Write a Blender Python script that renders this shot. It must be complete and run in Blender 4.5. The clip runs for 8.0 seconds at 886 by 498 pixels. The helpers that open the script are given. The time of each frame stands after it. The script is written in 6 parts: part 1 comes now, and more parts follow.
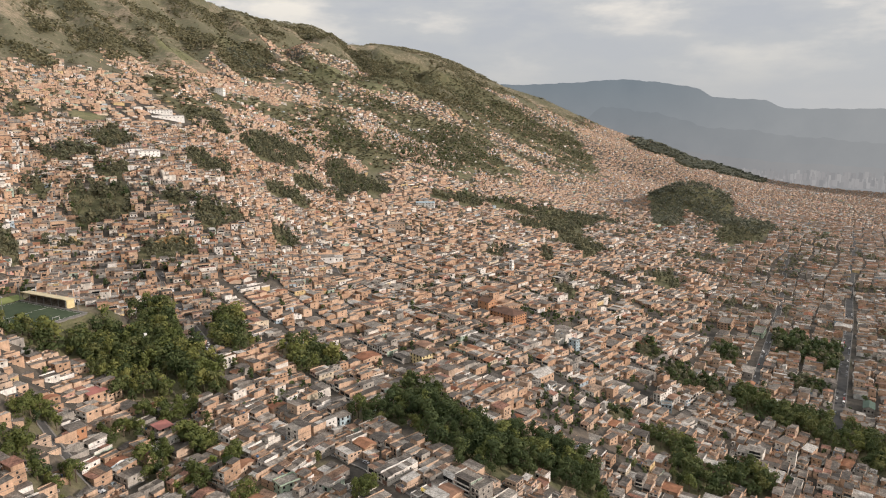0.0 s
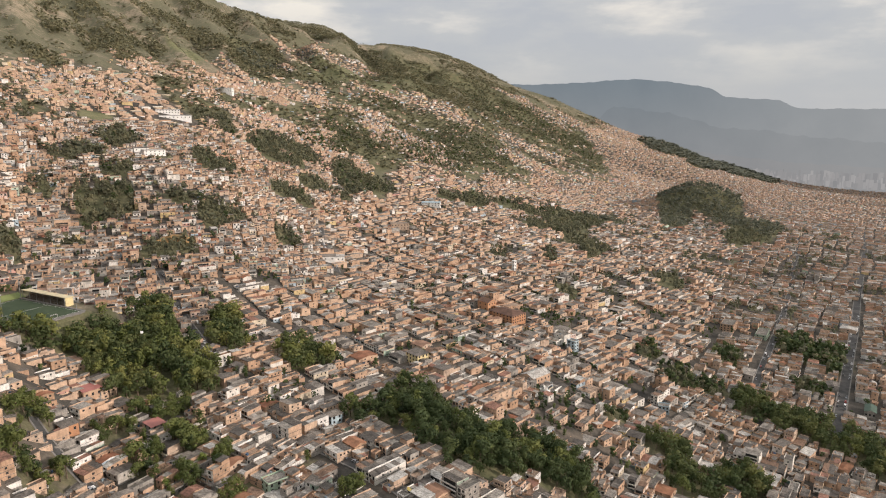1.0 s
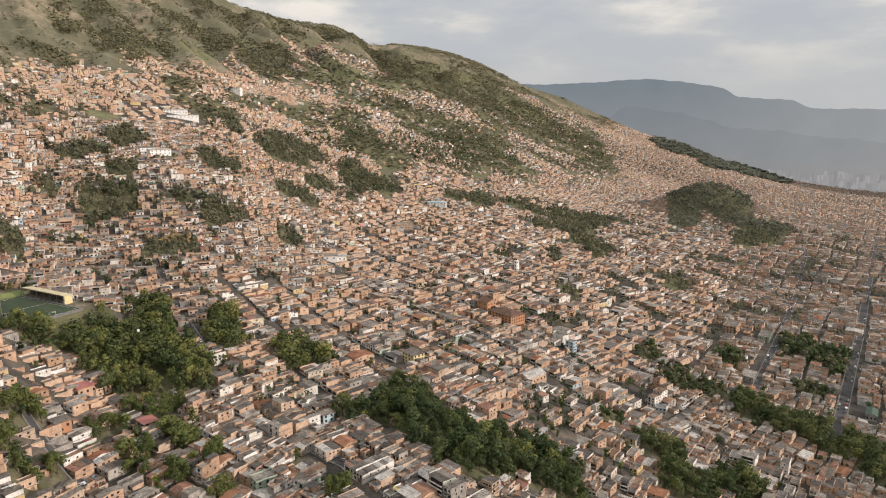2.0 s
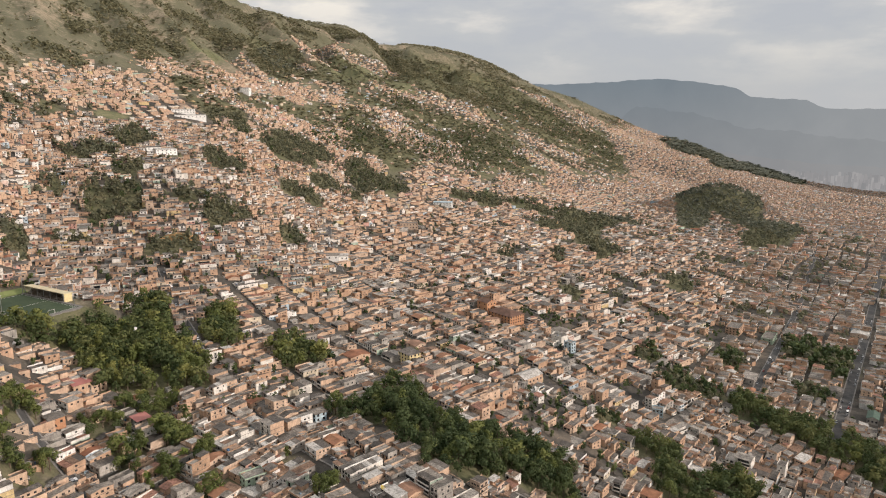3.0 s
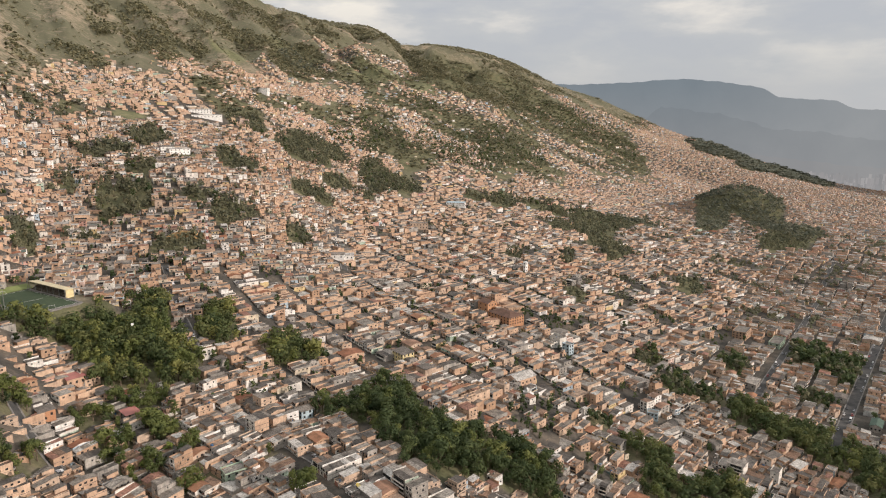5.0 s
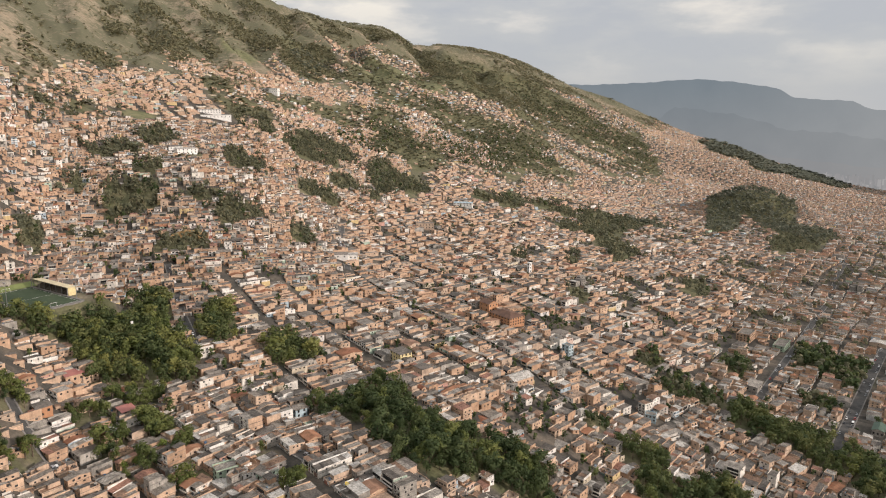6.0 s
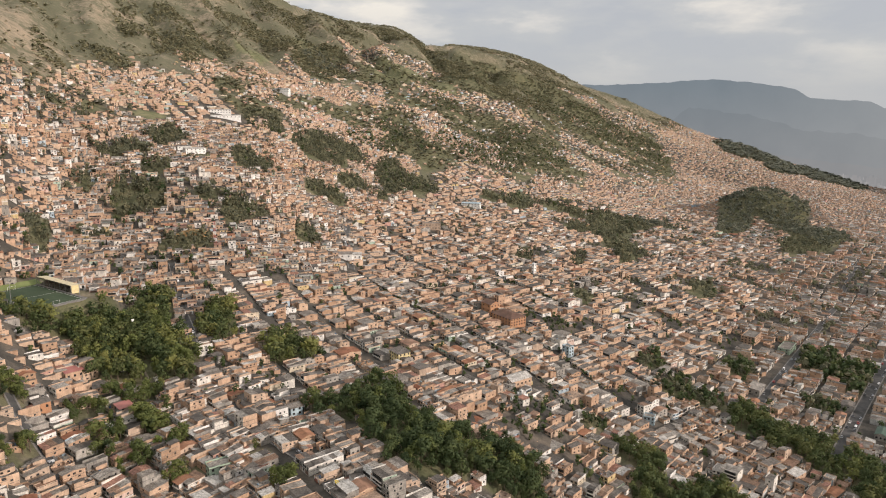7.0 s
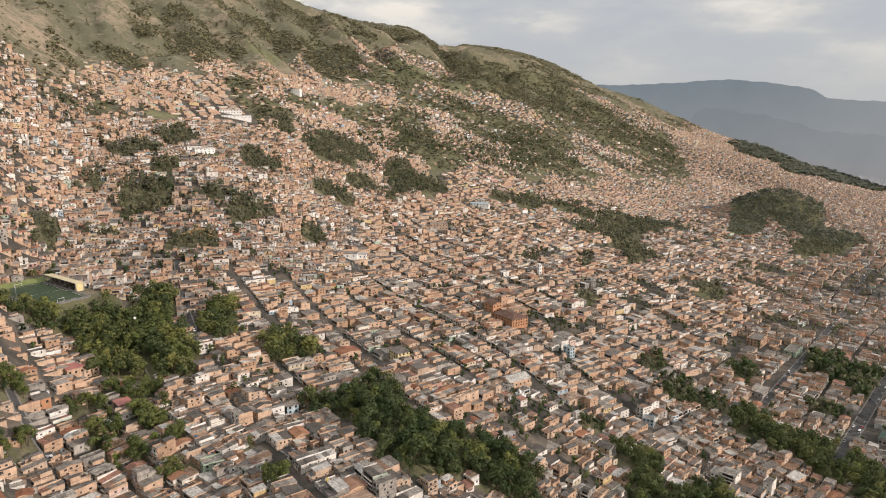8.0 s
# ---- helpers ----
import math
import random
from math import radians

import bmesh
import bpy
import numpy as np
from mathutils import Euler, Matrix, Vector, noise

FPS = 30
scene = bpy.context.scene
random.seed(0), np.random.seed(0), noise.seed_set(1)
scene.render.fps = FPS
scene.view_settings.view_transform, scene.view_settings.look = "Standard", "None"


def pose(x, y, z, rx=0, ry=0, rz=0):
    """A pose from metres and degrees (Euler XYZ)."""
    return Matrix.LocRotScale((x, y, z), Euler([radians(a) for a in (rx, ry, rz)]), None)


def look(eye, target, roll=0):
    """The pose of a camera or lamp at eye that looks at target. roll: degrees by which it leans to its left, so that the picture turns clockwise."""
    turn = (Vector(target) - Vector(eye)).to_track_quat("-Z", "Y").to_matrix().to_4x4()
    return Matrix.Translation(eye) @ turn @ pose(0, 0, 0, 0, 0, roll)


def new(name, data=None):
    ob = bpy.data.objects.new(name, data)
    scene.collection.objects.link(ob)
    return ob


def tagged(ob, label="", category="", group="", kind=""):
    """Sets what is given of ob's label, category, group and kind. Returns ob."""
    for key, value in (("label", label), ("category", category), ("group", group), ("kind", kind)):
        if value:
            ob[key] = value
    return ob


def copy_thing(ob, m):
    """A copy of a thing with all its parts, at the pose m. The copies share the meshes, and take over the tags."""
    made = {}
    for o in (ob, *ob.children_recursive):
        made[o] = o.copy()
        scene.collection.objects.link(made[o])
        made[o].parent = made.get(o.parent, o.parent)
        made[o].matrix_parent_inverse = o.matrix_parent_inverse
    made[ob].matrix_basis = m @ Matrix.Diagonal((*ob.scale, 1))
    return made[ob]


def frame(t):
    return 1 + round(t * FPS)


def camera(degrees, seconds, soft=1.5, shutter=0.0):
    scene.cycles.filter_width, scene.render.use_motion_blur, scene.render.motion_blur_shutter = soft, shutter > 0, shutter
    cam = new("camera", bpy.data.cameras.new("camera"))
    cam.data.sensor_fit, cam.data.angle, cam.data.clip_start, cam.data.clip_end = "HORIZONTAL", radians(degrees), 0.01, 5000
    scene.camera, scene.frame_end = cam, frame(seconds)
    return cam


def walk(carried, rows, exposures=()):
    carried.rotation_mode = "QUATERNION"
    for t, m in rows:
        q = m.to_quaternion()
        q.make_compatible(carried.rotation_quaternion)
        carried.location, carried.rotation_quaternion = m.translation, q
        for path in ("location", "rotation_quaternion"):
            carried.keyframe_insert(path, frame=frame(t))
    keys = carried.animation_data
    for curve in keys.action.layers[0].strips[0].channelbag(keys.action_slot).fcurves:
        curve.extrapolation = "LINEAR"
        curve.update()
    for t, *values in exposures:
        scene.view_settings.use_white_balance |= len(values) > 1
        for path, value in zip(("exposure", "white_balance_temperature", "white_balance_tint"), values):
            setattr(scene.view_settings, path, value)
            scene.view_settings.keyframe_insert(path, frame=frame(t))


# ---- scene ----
cam = camera(66, 8.0, soft=1.1)
PATH = [
    (0, pose(-41.95, 3.31, 275.17, 78.538, 0.112, -3.601)),
    (0.5, pose(-35.96, 2.82, 275.28, 78.531, 0.089, -3.093)),
    (1, pose(-29.98, 2.33, 275.38, 78.523, 0.072, -2.585)),
    (1.5, pose(-23.98, 1.84, 275.50, 78.515, 0.057, -2.078)),
    (3, pose(-5.99, 0.43, 275.86, 78.499, 0.012, -0.536)),
    (3.5, pose(0.00, 0.00, 276.00, 78.497, -0.007, -0.010)),
    (4, pose(5.99, -0.41, 276.16, 78.497, -0.028, 0.524)),
    (4.5, pose(11.96, -0.79, 276.32, 78.498, -0.052, 1.068)),
    (6, pose(29.89, -1.82, 276.90, 78.509, -0.134, 2.770)),
    (6.5, pose(35.86, -2.14, 277.12, 78.513, -0.162, 3.364)),
    (7, pose(41.83, -2.42, 277.34, 78.516, -0.188, 3.973)),
    (7.5, pose(47.82, -2.71, 277.60, 78.517, -0.209, 4.597)),
    (8, pose(53.80, -2.99, 277.85, 78.516, -0.224, 5.239)),
]
walk(cam, PATH, exposures=[(0, 0.0, 6350, 10), (8, 0.0, 6350, 10)])

# ---- sky and sun: late afternoon, broken cloud, low sun over the valley ----
SUN_AZ, SUN_EL = 110.0, 17.0          # degrees from +y towards +x; above the horizon
rng = np.random.default_rng(7)


def node(tree, kind):
    return tree.nodes.new(kind)


def ramp(tree, fac, stops, constant=False):
    n = tree.nodes.new("ShaderNodeValToRGB")
    n.color_ramp.interpolation = "CONSTANT" if constant else "LINEAR"
    while len(n.color_ramp.elements) < len(stops):
        n.color_ramp.elements.new(0.5)
    for e, (p, c) in zip(n.color_ramp.elements, stops):
        e.position, e.color = p, (*c, 1)
    tree.links.new(fac, n.inputs[0])
    return n.outputs[0]


def mixed(tree, fac, a, b, mode="MIX"):
    n = tree.nodes.new("ShaderNodeMix")
    n.data_type, n.blend_type = "RGBA", mode
    for socket, value in ((n.inputs[0], fac), (n.inputs[6], a), (n.inputs[7], b)):
        if isinstance(value, (int, float)):
            socket.default_value = value
        elif isinstance(value, tuple):
            socket.default_value = (*value, 1)
        else:
            tree.links.new(value, socket)
    return n.outputs[2]


def maths(tree, op, a, b=0.0, clamp=False):
    n = tree.nodes.new("ShaderNodeMath")
    n.operation, n.use_clamp = op, clamp
    for socket, value in zip(n.inputs, (a, b)):
        if isinstance(value, (int, float)):
            socket.default_value = value
        else:
            tree.links.new(value, socket)
    return n.outputs[0]


def grain(tree, scale, detail=4.0, rough=0.55, vector=None, space="Object"):
    n = tree.nodes.new("ShaderNodeTexNoise")
    n.inputs["Scale"].default_value = scale
    n.inputs["Detail"].default_value = detail
    n.inputs["Roughness"].default_value = rough
    if vector is None:
        vector = tree.nodes.new("ShaderNodeTexCoord").outputs[space]
    tree.links.new(vector, n.inputs["Vector"])
    return n.outputs["Fac"]


world = bpy.data.worlds.new("sky")
scene.world = world
world.use_nodes = True
wt = world.node_tree
wt.nodes.clear()
sky = node(wt, "ShaderNodeTexSky")
sky.sky_type, sky.sun_disc = "NISHITA", False
sky.sun_elevation, sky.sun_rotation = radians(SUN_EL), radians(SUN_AZ)
sky.air_density, sky.dust_density, sky.altitude = 1.2, 3.0, 1600
sky_scaled = node(wt, "ShaderNodeVectorMath")
sky_scaled.operation = "SCALE"
wt.links.new(sky.outputs[0], sky_scaled.inputs[0])
sky_scaled.inputs["Scale"].default_value = 0.06
coords = node(wt, "ShaderNodeTexCoord").outputs["Generated"]
split = node(wt, "ShaderNodeSeparateXYZ")
wt.links.new(coords, split.inputs[0])
flat = node(wt, "ShaderNodeVectorMath")
flat.operation = "MULTIPLY"
flat.inputs[1].default_value = (1.0, 1.0, 3.2)
wt.links.new(coords, flat.inputs[0])
clouds = grain(wt, 5.5, 7.0, 0.56, flat.outputs[0])
cloud_col = ramp(wt, clouds, [(0.38, (0.53, 0.54, 0.565)), (0.50, (0.61, 0.605, 0.60)), (0.60, (0.82, 0.77, 0.71)), (0.68, (0.98, 0.90, 0.79))])
# thin pale haze near the horizon, brighter cloud higher up
height_fac = maths(wt, "MULTIPLY", maths(wt, "SUBTRACT", split.outputs[2], 0.03, True), 9.0, True)
overhead = maths(wt, "ADD", 1.0, maths(wt, "MULTIPLY", maths(wt, "SUBTRACT", split.outputs[2], 0.20, True), 1.15))
cloud_col = mixed(wt, height_fac, mixed(wt, 0.12, (0.535, 0.54, 0.55), cloud_col), cloud_col)
cover = maths(wt, "SUBTRACT", 0.97, maths(wt, "MULTIPLY", clouds, 0.12))
sky_col = mixed(wt, cover, sky_scaled.outputs[0], cloud_col)
back = node(wt, "ShaderNodeBackground")
wt.links.new(overhead, back.inputs["Strength"])
wt.links.new(sky_col, back.inputs[0])
wt.links.new(back.outputs[0], node(wt, "ShaderNodeOutputWorld").inputs[0])

sun_data = bpy.data.lights.new("sun", "SUN")
sun_data.energy, sun_data.angle, sun_data.color = 4.0, radians(1.5), (1.0, 0.86, 0.755)
sun = new("sun", sun_data)
a, e = radians(SUN_AZ), radians(SUN_EL)
to_sun = Vector((math.sin(a) * math.cos(e), math.cos(a) * math.cos(e), math.sin(e)))
sun.matrix_world = look((0, 0, 900), Vector((0, 0, 900)) - to_sun)


# ---- materials ----
def material(name, rough=0.85, metal=0.0, spec=0.3):
    m = bpy.data.materials.new(name)
    m.use_nodes = True
    t = m.node_tree
    p = t.nodes["Principled BSDF"]
    p.inputs["Roughness"].default_value = rough
    p.inputs["Metallic"].default_value = metal
    p.inputs["Specular IOR Level"].default_value = spec
    return m, t, p


def relief(t, p, fac, strength, distance):
    b = t.nodes.new("ShaderNodeBump")
    b.inputs["Strength"].default_value = strength
    b.inputs["Distance"].default_value = distance
    t.links.new(fac, b.inputs["Height"])
    t.links.new(b.outputs[0], p.inputs["Normal"])


def tone_of(t):
    n = t.nodes.new("ShaderNodeAttribute")
    n.attribute_name = "tone"
    return n.outputs["Fac"]


def toned(name, stops, rough=0.85, spec=0.3, metal=0.0, stain=0.35, scale=0.6, constant=False, bump=0.25, streak=0.0, patch=0.0):
    """A material whose colour runs with each piece's own tone, with grain and stains at two scales."""
    m, t, p = material(name, rough, metal, spec)
    base = ramp(t, tone_of(t), stops, constant)
    geo = t.nodes.new("ShaderNodeNewGeometry").outputs["Position"]
    big, fine = grain(t, scale * 0.35, 4, 0.6, geo), grain(t, scale * 4.0, 3, 0.6, geo)
    dirt = ramp(t, big, [(0.30, (1 - stain, 1 - stain, 1 - stain)), (0.62, (1.06, 1.05, 1.03))])
    col = mixed(t, 1.0, base, dirt, "MULTIPLY")
    col = mixed(t, 1.0, col, ramp(t, fine, [(0.3, (0.82, 0.81, 0.80)), (0.7, (1.12, 1.11, 1.10))]), "MULTIPLY")
    if patch:
        # mended sheets, rust and damp, a metre or so across
        spots = grain(t, 0.9, 3, 0.7, geo)
        col = mixed(t, 1.0, col, ramp(t, spots, [(0.36, (1 - patch, 1 - 1.05 * patch, 1 - 1.1 * patch)), (0.50, (0.95, 0.94, 0.93)), (0.62, (1 + 0.6 * patch,) * 3)]), "MULTIPLY")
    if streak:
        # rain marks running down
        tall = t.nodes.new("ShaderNodeVectorMath")
        tall.operation = "MULTIPLY"
        tall.inputs[1].default_value = (1.0, 1.0, 0.16)
        t.links.new(geo, tall.inputs[0])
        marks = grain(t, 1.3, 4, 0.65, tall.outputs[0])
        col = mixed(t, 1.0, col, ramp(t, marks, [(0.32, (1 - streak, 1 - streak, 1 - streak)), (0.58, (1.05, 1.04, 1.03))]), "MULTIPLY")
    t.links.new(col, p.inputs["Base Color"])
    relief(t, p, fine, bump, 0.05)
    return m


BRICK = toned("brick", [(0.0, (0.405, 0.268, 0.178)), (0.35, (0.50, 0.342, 0.240)), (0.7, (0.565, 0.412, 0.302)), (1.0, (0.485, 0.378, 0.296))], 0.9, 0.2, stain=0.36, streak=0.2)
PLASTER = toned("grey_plaster", [(0.0, (0.25, 0.235, 0.215)), (1.0, (0.42, 0.395, 0.36))], 0.9, 0.2, stain=0.45, streak=0.35)
PAINT = toned("painted_facade", [(0.0, (0.68, 0.65, 0.60)), (0.30, (0.76, 0.74, 0.71)), (0.50, (0.60, 0.52, 0.40)), (0.66, (0.58, 0.45, 0.24)),
                                 (0.74, (0.40, 0.50, 0.41)), (0.80, (0.38, 0.47, 0.54)), (0.85, (0.52, 0.31, 0.26)), (0.90, (0.60, 0.46, 0.40)), (0.95, (0.48, 0.49, 0.48))],
              0.8, 0.3, stain=0.35, constant=True, streak=0.28)
SHEET = toned("fibre_cement_sheet", [(0.0, (0.112, 0.099, 0.088)), (0.18, (0.172, 0.152, 0.134)), (0.42, (0.240, 0.212, 0.184)), (0.60, (0.318, 0.290, 0.258)), (0.74, (0.48, 0.46, 0.43)),
                                    (0.84, (0.235, 0.150, 0.105)), (0.94, (0.300, 0.160, 0.118))], 0.75, 0.3, stain=0.5, constant=True, patch=0.45)
TERRACE = toned("tiled_roof_terrace", [(0.0, (0.285, 0.175, 0.118)), (0.5, (0.36, 0.245, 0.175)), (1.0, (0.40, 0.31, 0.24))], 0.85, 0.25, stain=0.5, patch=0.35)
TILE = toned("clay_tile", [(0.0, (0.26, 0.115, 0.07)), (0.6, (0.34, 0.17, 0.10)), (1.0, (0.30, 0.20, 0.15))], 0.85, 0.2, stain=0.45)
SLAB = toned("concrete_slab", [(0.0, (0.160, 0.145, 0.130)), (0.6, (0.258, 0.236, 0.210)), (1.0, (0.38, 0.355, 0.322))], 0.9, 0.2, stain=0.5, patch=0.4)
PANE = toned("window_glass", [(0.0, (0.018, 0.02, 0.022)), (1.0, (0.06, 0.06, 0.06))], 0.25, 0.5, stain=0.2, bump=0.02)
DOOR = toned("painted_metal_door", [(0.0, (0.10, 0.07, 0.05)), (0.4, (0.28, 0.27, 0.26)), (0.7, (0.06, 0.12, 0.11)), (1.0, (0.30, 0.12, 0.08))], 0.5, 0.4, stain=0.3)
TANK = toned("tank_plastic", [(0.0, (0.03, 0.03, 0.03)), (0.6, (0.07, 0.07, 0.075)), (1.0, (0.05, 0.14, 0.30))], 0.5, 0.4, stain=0.3)
ORANGE = toned("orange_brick", [(0.0, (0.42, 0.220, 0.125)), (1.0, (0.48, 0.265, 0.150))], 0.85, 0.2, stain=0.2)
BROWN = toned("brown_sheet_roof", [(0.0, (0.13, 0.075, 0.055)), (1.0, (0.19, 0.115, 0.085))], 0.8, 0.25, stain=0.4)
WHITE = toned("white_paint", [(0.0, (0.74, 0.73, 0.70)), (1.0, (0.80, 0.79, 0.77))], 0.7, 0.3, stain=0.18)
CREAM = toned("cream_paint", [(0.0, (0.60, 0.53, 0.36)), (1.0, (0.66, 0.55, 0.30))], 0.7, 0.3, stain=0.25)
RED = toned("red_paint", [(0.0, (0.34, 0.075, 0.05)), (1.0, (0.36, 0.15, 0.13))], 0.6, 0.3, stain=0.2)
GREENP = toned("green_paint", [(0.0, (0.045, 0.078, 0.060)), (1.0, (0.34, 0.43, 0.33))], 0.7, 0.3, stain=0.25)
BLUER = toned("blue_sheet", [(0.0, (0.085, 0.13, 0.185)), (1.0, (0.40, 0.50, 0.55))], 0.6, 0.4, stain=0.3)
METAL = toned("galvanised_metal", [(0.0, (0.30, 0.30, 0.30)), (1.0, (0.42, 0.42, 0.42))], 0.5, 0.5, metal=0.6, stain=0.3)
CAR = toned("car_paint", [(0.0, (0.72, 0.72, 0.72)), (0.35, (0.05, 0.05, 0.055)), (0.55, (0.30, 0.31, 0.33)), (0.75, (0.40, 0.05, 0.04)), (0.88, (0.55, 0.40, 0.04))],
             0.3, 0.5, stain=0.1, constant=True, bump=0.02)
RUBBER = toned("rubber", [(0.0, (0.02, 0.02, 0.02)), (1.0, (0.03, 0.03, 0.03))], 0.8, 0.3)
BARK = toned("bark", [(0.0, (0.10, 0.075, 0.055)), (1.0, (0.20, 0.16, 0.12))], 0.95, 0.1, stain=0.4, scale=2.0)


def leaves(name, stops):
    m, t, p = material(name, 0.7, 0.0, 0.25)
    fac = tone_of(t)
    info = t.nodes.new("ShaderNodeObjectInfo").outputs["Random"]
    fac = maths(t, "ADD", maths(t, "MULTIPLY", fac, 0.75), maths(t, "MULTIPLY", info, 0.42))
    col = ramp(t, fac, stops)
    geo = t.nodes.new("ShaderNodeNewGeometry").outputs["Position"]
    col = mixed(t, 1.0, col, ramp(t, grain(t, 0.09, 3, 0.6, geo), [(0.3, (0.7, 0.74, 0.7)), (0.7, (1.25, 1.2, 1.1))]), "MULTIPLY")
    t.links.new(col, p.inputs["Base Color"])
    tr = t.nodes.new("ShaderNodeBsdfTranslucent")
    t.links.new(col, tr.inputs[0])
    mix = t.nodes.new("ShaderNodeMixShader")
    mix.inputs[0].default_value = 0.38
    t.links.new(p.outputs[0], mix.inputs[1])
    t.links.new(tr.outputs[0], mix.inputs[2])
    t.links.new(mix.outputs[0], t.nodes["Material Output"].inputs[0])
    return m


LEAF = leaves("leaves", [(0.0, (0.034, 0.052, 0.024)), (0.35, (0.052, 0.076, 0.032)), (0.62, (0.078, 0.104, 0.042)), (0.85, (0.118, 0.138, 0.054)), (1.0, (0.165, 0.172, 0.068))])
LIGHT = leaves("light_leaves", [(0.0, (0.062, 0.082, 0.030)), (0.35, (0.102, 0.126, 0.043)), (0.65, (0.155, 0.178, 0.058)), (1.0, (0.235, 0.235, 0.080))])
BRIGHT = leaves("fresh_leaves", [(0.0, (0.075, 0.105, 0.028)), (0.5, (0.135, 0.180, 0.042)), (1.0, (0.24, 0.27, 0.07))])
# far foliage: the haze of distance is mixed into these paler leaf colours
HAZY_OLIVE = leaves("hazy_olive_leaves", [(0.0, (0.098, 0.104, 0.074)), (0.35, (0.130, 0.134, 0.092)), (0.65, (0.170, 0.168, 0.108)), (1.0, (0.235, 0.214, 0.132))])
HAZY_GREEN = leaves("hazy_green_leaves", [(0.0, (0.112, 0.122, 0.100)), (0.35, (0.145, 0.155, 0.124)), (0.65, (0.178, 0.184, 0.142)), (1.0, (0.235, 0.228, 0.168))])
HAZY_SCRUB = leaves("hazy_scrub_leaves", [(0.0, (0.185, 0.185, 0.125)), (0.5, (0.25, 0.238, 0.158)), (1.0, (0.32, 0.288, 0.195))])


def ground_material():
    m, t, p = material("ground", 0.95, 0.0, 0.1)
    town = t.nodes.new("ShaderNodeAttribute")
    town.attribute_name = "town"
    geo = t.nodes.new("ShaderNodeNewGeometry").outputs["Position"]
    big, mid, fine = grain(t, 0.006, 6, 0.6, geo), grain(t, 0.05, 5, 0.6, geo), grain(t, 0.6, 4, 0.6, geo)
    grass = ramp(t, maths(t, "ADD", maths(t, "MULTIPLY", big, 0.6), maths(t, "MULTIPLY", mid, 0.4)),
                 [(0.38, (0.135, 0.128, 0.083)), (0.46, (0.192, 0.170, 0.118)), (0.54, (0.245, 0.205, 0.146)), (0.64, (0.315, 0.25, 0.178))])
    paved = ramp(t, mid, [(0.3, (0.042, 0.040, 0.037)), (0.5, (0.076, 0.069, 0.060)), (0.72, (0.16, 0.132, 0.105))])
    # bushes too small to build, as dark mottling
    shrub = grain(t, 0.075, 4, 0.7, geo)
    cover = maths(t, "ADD", shrub, maths(t, "MULTIPLY", maths(t, "SUBTRACT", 0.5, big), 0.9))
    grass = mixed(t, ramp(t, cover, [(0.38, (0, 0, 0)), (0.50, (0.85, 0.85, 0.85))]), grass, (0.115, 0.112, 0.070))
    moist = t.nodes.new("ShaderNodeAttribute")
    moist.attribute_name = "moist"
    meadow = ramp(t, mid, [(0.35, (0.080, 0.084, 0.046)), (0.5, (0.122, 0.118, 0.066)), (0.68, (0.175, 0.155, 0.092))])
    grass = mixed(t, moist.outputs["Fac"], grass, meadow)
    field = t.nodes.new("ShaderNodeAttribute")
    field.attribute_name = "field"
    mown = ramp(t, mid, [(0.35, (0.125, 0.130, 0.070)), (0.5, (0.165, 0.164, 0.088)), (0.68, (0.22, 0.205, 0.118))])
    grass = mixed(t, field.outputs["Fac"], grass, mown)
    col = mixed(t, town.outputs["Fac"], grass, paved)
    col = mixed(t, 1.0, col, ramp(t, fine, [(0.3, (0.75, 0.75, 0.74)), (0.7, (1.2, 1.18, 1.15))]), "MULTIPLY")
    t.links.new(col, p.inputs["Base Color"])
    relief(t, p, mid, 0.6, 1.5)
    return m


GROUND = ground_material()


def plain(name, low, high, scale, rough=0.9, bump=0.2):
    m, t, p = material(name, rough, 0.0, 0.2)
    geo = t.nodes.new("ShaderNodeNewGeometry").outputs["Position"]
    f1, f2 = grain(t, scale, 5, 0.6, geo), grain(t, scale * 9, 3, 0.6, geo)
    col = ramp(t, f1, [(0.32, low), (0.66, high)])
    col = mixed(t, 1.0, col, ramp(t, f2, [(0.3, (0.85, 0.85, 0.85)), (0.7, (1.12, 1.12, 1.12))]), "MULTIPLY")
    t.links.new(col, p.inputs["Base Color"])
    relief(t, p, f2, bump, 0.05)
    return m


ASPHALT = plain("asphalt", (0.048, 0.047, 0.046), (0.092, 0.088, 0.083), 0.15)
PAVING = plain("concrete_paving", (0.13, 0.122, 0.112), (0.22, 0.205, 0.188), 0.3)
TURF = plain("sports_turf", (0.040, 0.060, 0.034), (0.062, 0.085, 0.048), 0.06)
BANK = plain("grass_bank", (0.13, 0.17, 0.06), (0.24, 0.26, 0.10), 0.08)
PATHSOIL = plain("trodden_earth", (0.20, 0.165, 0.115), (0.33, 0.275, 0.20), 0.4)
SOIL = plain("bare_ochre_soil", (0.28, 0.17, 0.075), (0.42, 0.27, 0.13), 0.12)


